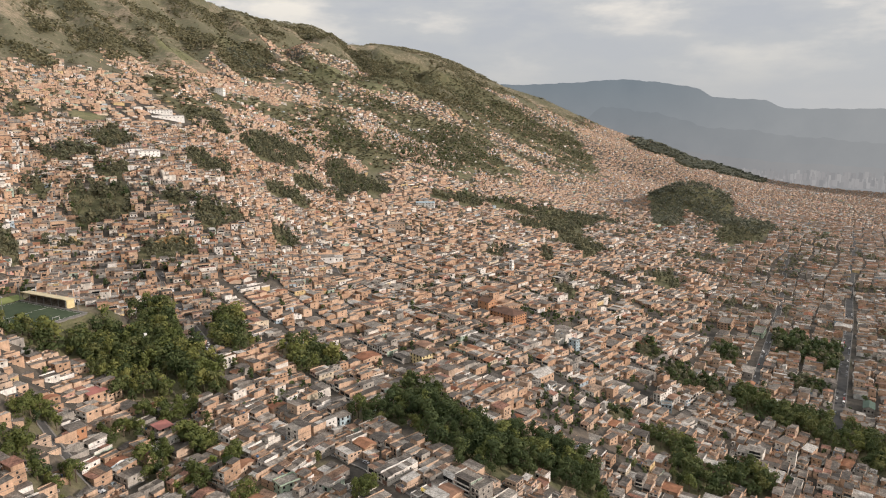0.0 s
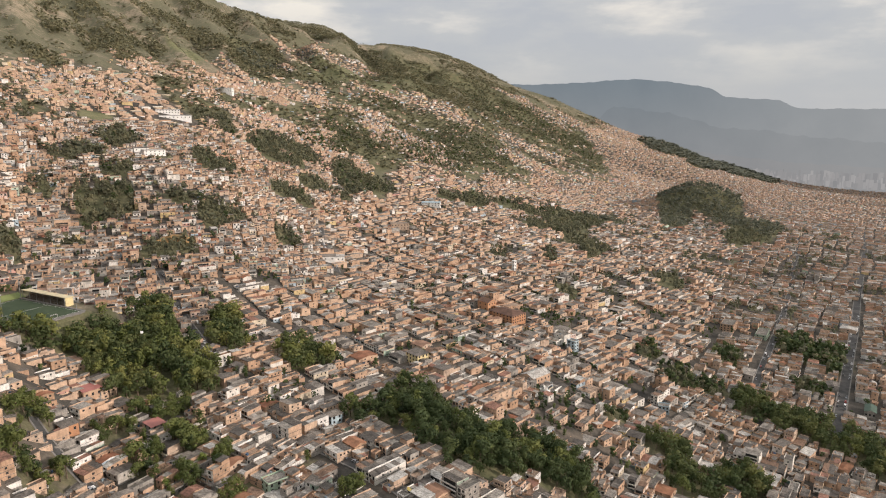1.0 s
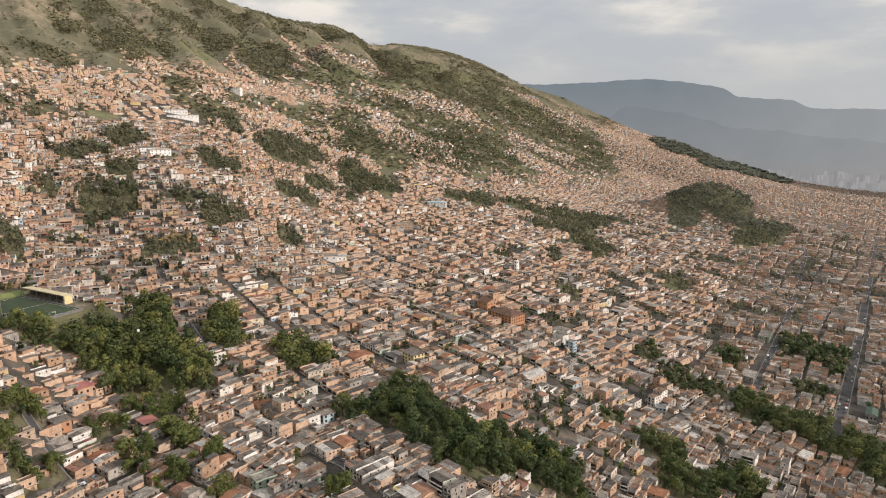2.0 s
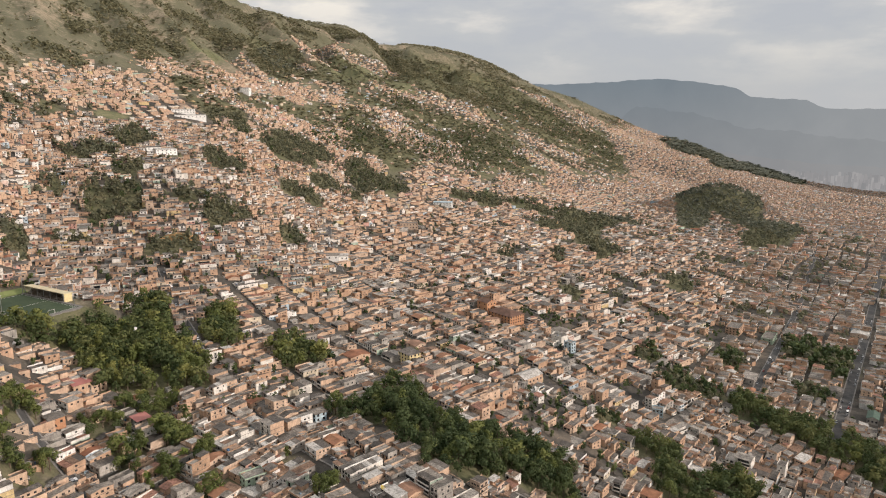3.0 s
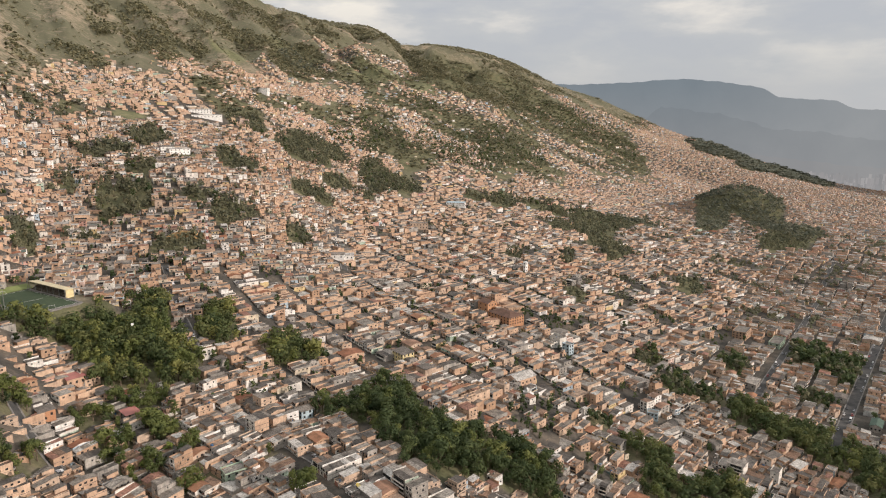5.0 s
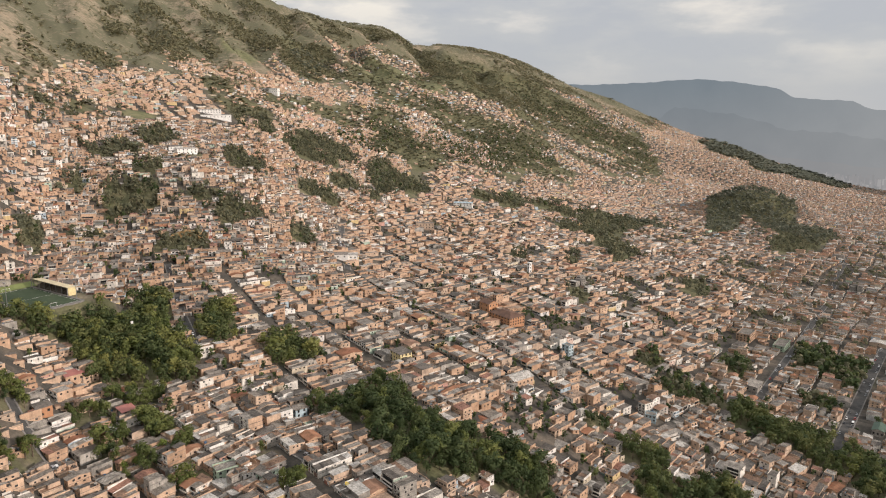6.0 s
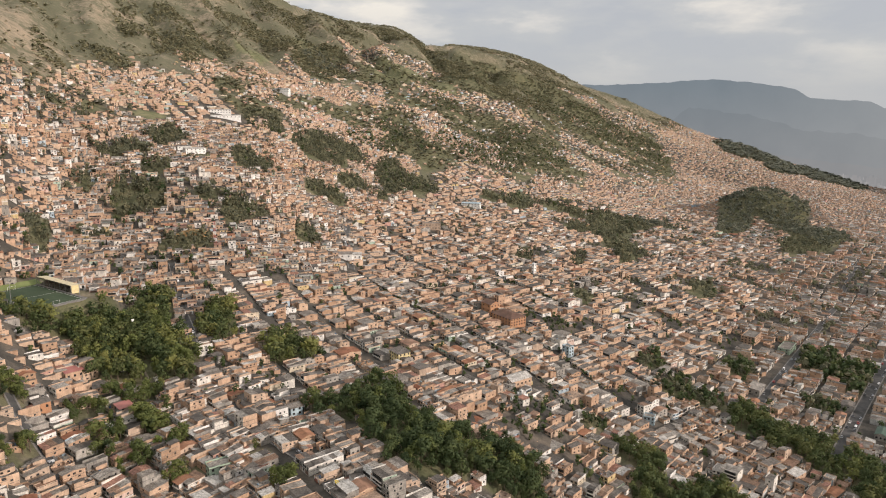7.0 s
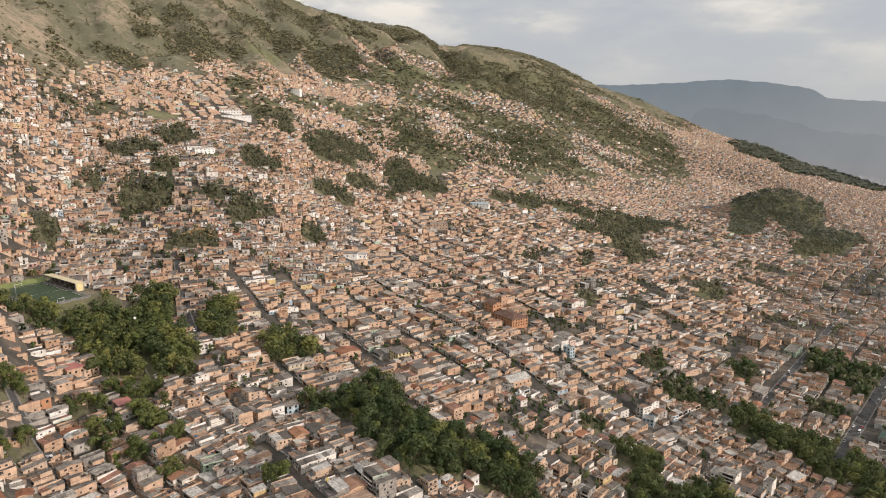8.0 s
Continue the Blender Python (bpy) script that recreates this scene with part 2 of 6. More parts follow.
# ---- mesh helpers ----
class Quads:
    """Four-cornered faces, each with its material and tone, that become one mesh."""

    def __init__(self):
        self.corners, self.slots, self.tones, self.mats = [], [], [], []

    def slot(self, mat):
        if mat not in self.mats:
            self.mats.append(mat)
        return self.mats.index(mat)

    def add(self, corners, mat, tone=0.5):
        corners = np.asarray(corners, np.float32).reshape(-1, 4, 3)
        self.corners.append(corners)
        self.slots.append(np.full(len(corners), self.slot(mat), np.int32))
        self.tones.append(np.broadcast_to(np.asarray(tone, np.float32), (len(corners),)).copy())

    def mesh(self, name):
        v = np.concatenate(self.corners)
        n = len(v)
        me = bpy.data.meshes.new(name)
        me.vertices.add(4 * n)
        me.vertices.foreach_set("co", v.reshape(-1))
        me.loops.add(4 * n)
        me.loops.foreach_set("vertex_index", np.arange(4 * n, dtype=np.int32))
        me.polygons.add(n)
        me.polygons.foreach_set("loop_start", np.arange(0, 4 * n, 4, dtype=np.int32))
        for m in self.mats:
            me.materials.append(m)
        me.polygons.foreach_set("material_index", np.concatenate(self.slots))
        me.attributes.new("tone", "FLOAT", "FACE").data.foreach_set("value", np.concatenate(self.tones))
        me.update(calc_edges=True)
        return me


def child(name, me, parent, label=""):
    ob = new(name, me)
    ob.parent = parent
    return tagged(ob, label) if label else ob


def box(x0, x1, y0, y1, z0, z1, bottom=False):
    a, b, c, d = (x0, y0, z0), (x1, y0, z0), (x1, y1, z0), (x0, y1, z0)
    e, f, g, h = (x0, y0, z1), (x1, y0, z1), (x1, y1, z1), (x0, y1, z1)
    out = [(a, b, f, e), (b, c, g, f), (c, d, h, g), (d, a, e, h), (e, f, g, h)]
    return out + [(d, c, b, a)] if bottom else out


def tilted(x0, x1, y0, y1, za, zb, thick):
    """A thin slab that slopes from za at y0 to zb at y1."""
    t = [(x0, y0, za), (x1, y0, za), (x1, y1, zb), (x0, y1, zb)]
    b = [(x, y, z - thick) for x, y, z in t]
    return [tuple(t), (b[0], b[1], t[1], t[0]), (b[1], b[2], t[2], t[1]), (b[2], b[3], t[3], t[2]), (b[3], b[0], t[0], t[3]), (b[3], b[2], b[1], b[0])]


def drum(x, y, z0, z1, r0, r1, sides=8, top=True):
    """An upright tapered drum of quads."""
    ring = [(math.cos(2 * math.pi * k / sides), math.sin(2 * math.pi * k / sides)) for k in range(sides)]
    out = []
    for k in range(sides):
        (c0, s0), (c1, s1) = ring[k], ring[(k + 1) % sides]
        out.append(((x + r0 * c0, y + r0 * s0, z0), (x + r0 * c1, y + r0 * s1, z0), (x + r1 * c1, y + r1 * s1, z1), (x + r1 * c0, y + r1 * s0, z1)))
        if top and k % 2 == 0:
            c2, s2 = ring[(k + 2) % sides]
            out.append(((x, y, z1), (x + r1 * c0, y + r1 * s0, z1), (x + r1 * c1, y + r1 * s1, z1), (x + r1 * c2, y + r1 * s2, z1)))
    return out


def beam(p, q, r, sides=5):
    """A round bar between two places."""
    p, q = np.array(p, float), np.array(q, float)
    d = (q - p) / np.linalg.norm(q - p)
    u = np.cross(d, (0.3, 0.5, 0.81))
    u /= np.linalg.norm(u)
    w = np.cross(d, u)
    ring = [r * (math.cos(2 * math.pi * k / sides) * u + math.sin(2 * math.pi * k / sides) * w) for k in range(sides)]
    return [(p + ring[k], p + ring[(k + 1) % sides], q + ring[(k + 1) % sides], q + ring[k]) for k in range(sides)]


def turned(corners, x, y, z, turn):
    q = np.asarray(corners, float).reshape(-1, 4, 3)
    c, s = math.cos(radians(turn)), math.sin(radians(turn))
    return np.stack([q[..., 0] * c - q[..., 1] * s + x, q[..., 0] * s + q[..., 1] * c + y, q[..., 2] + z], -1)


# ---- the lie of the land, drawn on a chart of bearing and distance from the middle of the flight ----
# One step of the chart is 1.2 m; past 2600 steps the ranges are drawn in closer.
MAP, EYE, CHART_EYE = 1.2, 276.0, 230.0

HILLS = [
    [26, 51, 84, 156, 236, 140, -165],
    [10, 13, -4, 7, 105, 140, 216],
    [4, 14, 12, 15, 39, 136, 516],
    [8, 9, 28, 72, 61, 52, 411],
    [22, 6, -1, -8, 41, 64, 239],
    [25, 10, 21, 7, 14, 52, 335],
    [7, -3, 16, 17, 1, -18, 224],
    [-5, 0, 10, -2, 9, -53, -25],
    [-7, 2, 4, -5, 24, 7, 34],
    [-7, 1, 2, -5, -10, -28, -26],
    [-10, -3, 4, 10, -4, -17, 1],
]
SPURS = [
    (-934, 3240, 236, -68.8), (565, 3952, 279, -67.4), (-258, 704, 53, 10.1), (480, 839, 68, -12.2), (-179, 382, 30, 4.9),
    (-336, 547, 45, -7.1), (-934, 3240, 405, -34.0), (-172, 251, 21, -11.0), (846, 2577, 190, -21.9), (866, 3856, 277, -28.5),
    (661, 1588, 80, 66.0), (-666, 1275, 101, 10.5), (657, 1232, 98, 10.5), (-303, 747, 56, 5.0),
]
PITCH_AT, PITCH_TURN, PITCH_Z = (-304.8, 480.0), -30.0, 136.6
BEARINGS, STEPS = np.linspace(-46, 46, 11), np.linspace(math.log(200), math.log(4600), 7)


def smooth(x, lo, hi):
    t = np.clip((x - lo) / (hi - lo), 0, 1)
    return t * t * (3 - 2 * t)


def chart(r):
    r = np.asarray(r, float)
    return np.where(r < 3120, r / MAP, 2600 + (r - 3120) * (4560 - 2600) / (4640 - 3120))


def metres(c):
    c = np.asarray(c, float)
    return np.where(c < 2600, c * MAP, 3120 + (c - 2600) * (4640 - 3120) / (4560 - 2600))


def polar(x, y):
    """Bearing in degrees and distance in chart steps."""
    return np.degrees(np.arctan2(x, y)), chart(np.hypot(x, y))


# how far the skyline stands above or below the smooth hills
CREST_BEARING = [-30, -14.7, -12.6, -10.5, -8.9, -7.4, -6.3, -5.5, -4.7, -3.1, -1.5, 0.7, 2.6, 3.8, 5.3, 8.1, 9.9, 11.5, 13.5, 15.8, 18.8, 20.5, 23.0, 24.6, 27.8, 29.6, 31.8, 34.2, 46]
CREST_RISE = [-22, -32, -23, -20, -3, 8, -15, -85, -108, -42, -8, 12, 32, 31, 32, 22, 35, 46, 42, 27, 19, 18, -26, -48, -103, -119, -130, -130, -130]


def height(x, y):
    x, y = np.asarray(x, float), np.asarray(y, float)
    shape = x.shape
    x, y = x.ravel(), y.ravel()
    true_r = np.hypot(x, y)
    true_az, r = polar(x, y)
    mx, my = r * np.sin(np.radians(true_az)), r * np.cos(np.radians(true_az))
    az = np.clip(true_az, -48, 48) * (1 - smooth(np.abs(true_az), 60, 178))
    lr = np.log(np.clip(r, 190, None))
    da = np.exp(-0.6 * ((az[:, None] - BEARINGS) / 9.2) ** 2)
    dl = np.exp(-0.6 * ((lr[:, None] - STEPS) / (STEPS[1] - STEPS[0])) ** 2)
    z = np.einsum("na,al,nl->n", da, np.array(HILLS, float), dl) + 20 - 0.02 * np.clip(r, 190, None)
    for bx, by, s, h in SPURS:
        z += h * np.exp(-((mx - bx) ** 2 + (my - by) ** 2) / (2 * s * s))
    wild = smooth(z, 262, 400) * smooth(r, 950, 1500)
    # folds and gullies of the upper slopes
    bend = az + 2.2 * np.sin(r / 330) + 1.1 * np.sin(r / 140 + az / 3)
    folds = 1 - 2 * np.sqrt(np.sin(bend * 0.62) ** 2 + 0.06)
    calm = 0.85 * smooth(r, 2850, 3500)
    relief_z = 22 * (folds - 0.9) + 7 * (np.sin(bend * 2.9 + r / 210) - 0.7) + 7 * np.sin(mx / 37 + my / 61) * np.sin(my / 53 - mx / 90)
    z += wild * (r / 2500) * (relief_z * (1 - calm) - 30 * calm) * (1 - smooth(r, 3600, 4300) * 0.7)
    z += np.interp(az, CREST_BEARING, CREST_RISE) * smooth(r, 2500, 4350)
    z = 62 + (z - 62) * smooth(r, 10, 200)
    z -= np.clip(r - 4520, 0, None) * 0.6
    z = EYE + (z - CHART_EYE) * true_r / np.clip(r, 1e-6, None)
    # the levelled sports ground
    c, s = math.cos(radians(PITCH_TURN)), math.sin(radians(PITCH_TURN))
    px, py = (x - PITCH_AT[0]) * c + (y - PITCH_AT[1]) * s, -(x - PITCH_AT[0]) * s + (y - PITCH_AT[1]) * c
    flat = (1 - smooth(np.abs(px), 40, 56 + 50 * (px < 0))) * (1 - smooth(np.abs(py), 29, 46 + 34 * (py > 0)))
    z = z * (1 - flat) + (PITCH_Z - 0.3) * flat
    return z.reshape(shape)


# woods: bearing, distance, half widths in bearing and distance
NEAR_WOODS = [(-32.4, 432, 3.0, 10), (-30.2, 440, 2.59, 27), (-26.8, 421, 4.17, 36), (-23.3, 403, 2.95, 30), (-24.1, 461, 1.73, 36), (-21.5, 381, 1.83, 18), (-26.2, 376, 2.44, 9),
              (-18.6, 440, 1.87, 30), (-13.0, 417, 2.61, 19), (-4.0, 353, 2.7, 28), (-2.0, 318, 3.3, 29), (-7.4, 338, 2.75, 13), (1.2, 305, 3.0, 22),
              (7.3, 323, 4.1, 24), (9.3, 318, 2.28, 14), (3.6, 312, 2.57, 18), (-1.2, 293, 2.6, 13), (11.0, 307, 3.0, 8)]
NEAR_TREES = [(-34.2, 344, 1.6, 14), (-35.8, 320, 1.7, 9), (-32.6, 318, 0.9, 8), (-28.9, 345, 1.7, 12), (-26.9, 324, 1.5, 13), (-23.4, 323, 1.2, 9), (-20.2, 292, 1.7, 12), (-22.5, 335, 0.96, 17),
              (-24.5, 361, 1.89, 9), (-14.4, 292, 1.26, 9), (-34.4, 305, 1.7, 12), (-25.2, 302, 2.0, 11), (-21.6, 313, 1.12, 9), (-11.5, 266, 1.25, 5), (-25.5, 356, 1.9, 8), (-23.9, 337, 1.5, 7), (-21.0, 287, 1.5, 8)]
RAVINE_WOODS = [(25.4, 497, 1.58, 20), (28.8, 486, 2.43, 21), (31.9, 480, 2.22, 24), (34.7, 463, 1.47, 23), (37.5, 447, 1.6, 22), (21.0, 368, 3.0, 17), (24.4, 384, 2.5, 15),
                (18.2, 395, 2.3, 13), (28.8, 668, 1.15, 39), (31.5, 650, 1.5, 38), (30.0, 660, 1.3, 40), (23.9, 590, 1.09, 26), (17.7, 544, 1.09, 18), (20.5, 507, 2.21, 17),
                (22.6, 504, 1.73, 14), (29.9, 563, 1.22, 17), (14.6, 412, 1.3, 9)]
BRIGHT_TREES = [(-120, 286, 9), (-115, 290, 8), (-131, 271, 7), (-190, 423, 12), (-186, 412, 11), (-166, 395, 12), (-127, 275, 6)]      # x, y, height
MID_WOODS = [(22.4, 1730, 2.75, 175), (23.0, 1650, 2.4, 90), (25.6, 1470, 2.2, 60), (21.0, 1570, 1.4, 70), (25.0, 1500, 2.3, 70), (27.3, 1420, 1.5, 110), (24.0, 1580, 1.6, 50), (25.1, 1297, 2.35, 80), (20.9, 1440, 1.25, 80),
             (6.9, 1273, 3.27, 60), (11.6, 1260, 2.73, 110), (3.6, 1215, 2.36, 40), (14.4, 1282, 2.0, 60), (10.3, 1109, 2.4, 60), (14.5, 957, 1.73, 80), (10.9, 664, 1.13, 25),
             (5.6, 796, 0.96, 38), (9.9, 826, 0.61, 53), (20.2, 832, 1.94, 42), (22.8, 1038, 1.65, 37), (13.1, 1013, 1.38, 57), (15.3, 1352, 1.77, 50), (-12.8, 2043, 1.3, 110)]
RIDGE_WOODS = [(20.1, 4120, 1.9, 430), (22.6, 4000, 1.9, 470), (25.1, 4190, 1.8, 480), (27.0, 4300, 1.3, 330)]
HILL_WOODS = [(-25.9, 713, 1.93, 55), (-21.4, 591, 2.31, 27), (-17.2, 685, 1.83, 25), (-29.7, 749, 1.29, 43), (-32.7, 601, 0.95, 41), (-17.1, 880, 1.73, 69),
              (-6.8, 1141, 2.24, 105), (-26.2, 885, 1.44, 30), (-24.1, 955, 1.75, 42), (-12.5, 677, 1.01, 21), (-30.1, 637, 0.72, 15), (-20.7, 702, 1.67, 20),
              (-28.5, 633, 0.93, 16), (-13.1, 1090, 2.6, 45), (-10.4, 1185, 2.9, 50), (-30.4, 985, 1.38, 23), (-18.0, 669, 2.3, 30), (-11.5, 876, 1.5, 34), (-8.7, 992, 1.8, 45),
              (-24.8, 796, 1.3, 30), (-28.2, 859, 1.1, 26), (-4.0, 1146, 1.6, 40), (-16.1, 1160, 1.97, 95)]
SCRUB_LAND = [(-3.0, 2290, 5.19, 311), (1.7, 2787, 3.32, 205), (-8.4, 2060, 1.85, 176), (-6.7, 1602, 2.81, 120), (-0.2, 1829, 5.21, 182), (3.6, 1810, 4.72, 259), (6.8, 2313, 3.74, 259),
              (-3.9, 1425, 3.3, 109), (10.5, 2384, 3.66, 310), (12.3, 2931, 2.04, 311), (13.7, 2492, 1.79, 271), (8.1, 2711, 2.79, 170), (-12.8, 2043, 2.25, 235), (-9.0, 1516, 1.85, 65),
              (-5.3, 1801, 3.76, 83), (-11.2, 1478, 2.73, 54), (5.4, 2828, 1.88, 320), (-17.5, 1260, 2.33, 80), (-19.7, 1369, 1.06, 89), (-14.7, 1419, 1.52, 80), (-28.6, 1029, 1.79, 31)]
HAMLET_LAND = [(-8.8, 2424, 3.47, 96), (-5.7, 2424, 1.88, 99), (-3.0, 2077, 2.84, 71), (0.7, 2152, 4.03, 102), (-2.1, 1665, 3.31, 67), (-12.2, 1307, 3.17, 79), (8.2, 2173, 2.32, 84),
               (9.9, 3043, 3.22, 115), (12.7, 3284, 1.8, 170), (-8.6, 1162, 2.78, 50), (3.1, 2144, 1.89, 43), (-3.9, 1773, 2.36, 40), (-3.9, 2526, 1.18, 89), (-0.2, 1563, 2.85, 44),
               (11.0, 2212, 1.83, 77), (8.2, 1930, 2.79, 78), (16.6, 4130, 1.96, 337)]
# wooded gullies of the mountain, and tree clumps on the scrub land
MOUNTAIN_WOODS = [(-23.9, 1776, 1.6, 260), (-23.0, 1610, 1.42, 114), (-28.6, 1328, 2.14, 51), (-31.3, 1232, 1.42, 85), (-26.6, 1753, 1.0, 122), (-19.0, 2145, 2.6, 112),
                  (-16.0, 2520, 1.9, 260), (-12.3, 2091, 1.52, 190), (-14.1, 1901, 1.19, 110), (-8.3, 3274, 2.14, 108), (-10.9, 2729, 1.19, 88), (-6.6, 3060, 2.3, 170), (-2.2, 2582, 1.66, 163),
                  (2.6, 2430, 2.85, 100), (-3.8, 2806, 0.85, 196), (-21.1, 1781, 1.6, 84), (-16.2, 2050, 1.5, 99)]
SCRUB_CLUMPS = [(4.5, 1840, 2.61, 189), (1.7, 1641, 2.37, 151), (-1.1, 1563, 2.14, 125), (-5.8, 1511, 2.37, 92), (-8.5, 1358, 1.9, 73), (-6.8, 1116, 1.42, 78),
                (9.5, 2719, 2.37, 271), (12.8, 2738, 2.14, 190), (5.4, 2495, 1.9, 130), (-3.0, 1965, 1.42, 69)]
# open grass fields on the hill
FIELDS = [(-6.5, 2240, 2.28, 170), (-18.0, 1850, 1.66, 80), (-3.0, 2150, 1.42, 90), (-20.8, 856, 1.9, 14), (-25.4, 1055, 1.42, 30)]
# where the houses end on the mountain
EDGE_BEARING = [-48, -32, -28.7, -25.4, -21.2, -16.2, -11.9, -8.3, -4.3, 0, 4.9, 10, 14, 17, 48]
EDGE_FAR = [960, 1065, 1268, 1398, 1536, 1753, 2236, 2430, 2337, 2229, 2414, 2947, 3900, 6000, 6000]


def wobble(x, y, size):
    """A cheap even noise from -1 to 1."""
    return (np.sin(x / size + 1.7 * np.sin(y / size * 0.8 + 0.5)) + np.sin(y / size * 1.13 + 1.9 * np.sin(x / size * 0.7 + 2.1))) / 2


def inside(patches, x, y, rough=0.26):
    """How deep a place lies in the patches: above 0 inside, 1 in the middle."""
    az, r = polar(np.asarray(x, float), np.asarray(y, float))
    best = np.full(np.shape(az), -9.0)
    for a0, r0, da, dr in patches:
        q = np.hypot((az - a0) / da, (r - r0) / dr)
        best = np.maximum(best, 1 - q)
    size = np.clip(r * 0.02, 5, 40)
    return best + rough * (wobble(np.asarray(x), np.asarray(y), 1.3 * size) + 0.7 * wobble(np.asarray(y), np.asarray(x), 0.5 * size))


CLOSE_WOODS = NEAR_WOODS + RAVINE_WOODS
FAR_WOODS = [w for w in MID_WOODS if w[1] >= 1340] + RIDGE_WOODS
OPEN_WOODS = [w for w in MID_WOODS if w[1] < 1340] + HILL_WOODS


def hamlets(x, y):
    """Clusters of houses scattered over the scrub land."""
    strewn = smooth(wobble(x, y, 44) + 0.7 * wobble(x, y, 15) + 0.3 * wobble(y, x, 140), 0.32, 0.85) * 0.46 + 0.04
    return np.maximum(strewn, smooth(inside(HAMLET_LAND, x, y, 0.4), -0.25, 0.35) * 0.9)


def built_up(x, y):
    """The share of ground that is built on, 0 to 1."""
    az, r = polar(np.asarray(x, float), np.asarray(y, float))
    edge = np.interp(az, EDGE_BEARING, EDGE_FAR)
    u = (1 - smooth(r * (1 + 0.06 * wobble(x, y, 70) + 0.04 * wobble(y, x, 24)), edge * 0.88, edge * 1.07)) ** 1.1
    u = np.maximum(u, 0.95 * smooth(inside(HAMLET_LAND, x, y, 0.4), -0.15, 0.15))
    u = u * (1 - smooth(inside(CLOSE_WOODS, x, y, 0.14), -0.04, 0.03)) * (1 - smooth(inside(OPEN_WOODS, x, y, 0.60), -0.02, 0.2)) * (1 - smooth(inside(FAR_WOODS, x, y, 0.32), -0.1, 0.1))
    u = u * (1 - 0.8 * smooth(inside(NEAR_TREES, x, y, 0.2), -0.04, 0.06))
    u = u * (1 - 0.9 * smooth(inside(FIELDS, x, y, 0.3), 0.0, 0.2))
    return u * (1 - smooth(inside(SCRUB_LAND, x, y, 0.45), -0.45, 0.1) * (1 - hamlets(x, y)))


def on_pitch(x, y, extra=0.0):
    c, s = math.cos(radians(PITCH_TURN)), math.sin(radians(PITCH_TURN))
    px, py = (x - PITCH_AT[0]) * c + (y - PITCH_AT[1]) * s, -(x - PITCH_AT[0]) * s + (y - PITCH_AT[1]) * c
    return (np.abs(px) < 49 + extra) & (np.abs(py) < 30 + extra)


def ground_sheet():
    az = np.concatenate([np.arange(-48, 48.01, 0.36), np.arange(52, 308.1, 4.0)])
    rr = np.concatenate([[1.0, 60, 120], np.exp(np.linspace(math.log(190), math.log(4640), 260)), [4690, 4800, 4900]])
    a, r = np.meshgrid(np.radians(az), rr)
    x, y = r * np.sin(a), r * np.cos(a)
    z = height(x, y)
    n, k = len(az), len(rr)
    idx = np.arange(n * k).reshape(k, n)
    nxt = np.roll(idx, -1, axis=1)
    f = np.stack([idx[:-1], nxt[:-1], nxt[1:], idx[1:]], -1).reshape(-1, 4)[:, ::-1]
    me = bpy.data.meshes.new("ground")
    me.from_pydata(np.stack([x, y, z], -1).reshape(-1, 3).tolist(), [], f.tolist())
    town = (built_up(x, y) * ~on_pitch(x, y, 4)).ravel()
    me.attributes.new("town", "FLOAT", "POINT").data.foreach_set("value", town.astype(np.float32))
    moist = smooth(inside(SCRUB_LAND, x, y), -0.3, 0.1) + smooth(inside(CLOSE_WOODS + NEAR_TREES + OPEN_WOODS + FAR_WOODS, x, y), -0.12, 0.05)
    me.attributes.new("moist", "FLOAT", "POINT").data.foreach_set("value", np.clip(moist, 0, 1).ravel().astype(np.float32))
    field = smooth(inside(FIELDS, x, y, 0.3), -0.1, 0.25)
    me.attributes.new("field", "FLOAT", "POINT").data.foreach_set("value", field.ravel().astype(np.float32))
    me.polygons.foreach_set("use_smooth", np.ones(len(me.polygons), bool))
    me.materials.append(GROUND)
    me.update()
    return tagged(new("ground", me), "steep hillside and valley floor of dry grass, earth and paving", "ground", kind="structure")


ground_sheet()


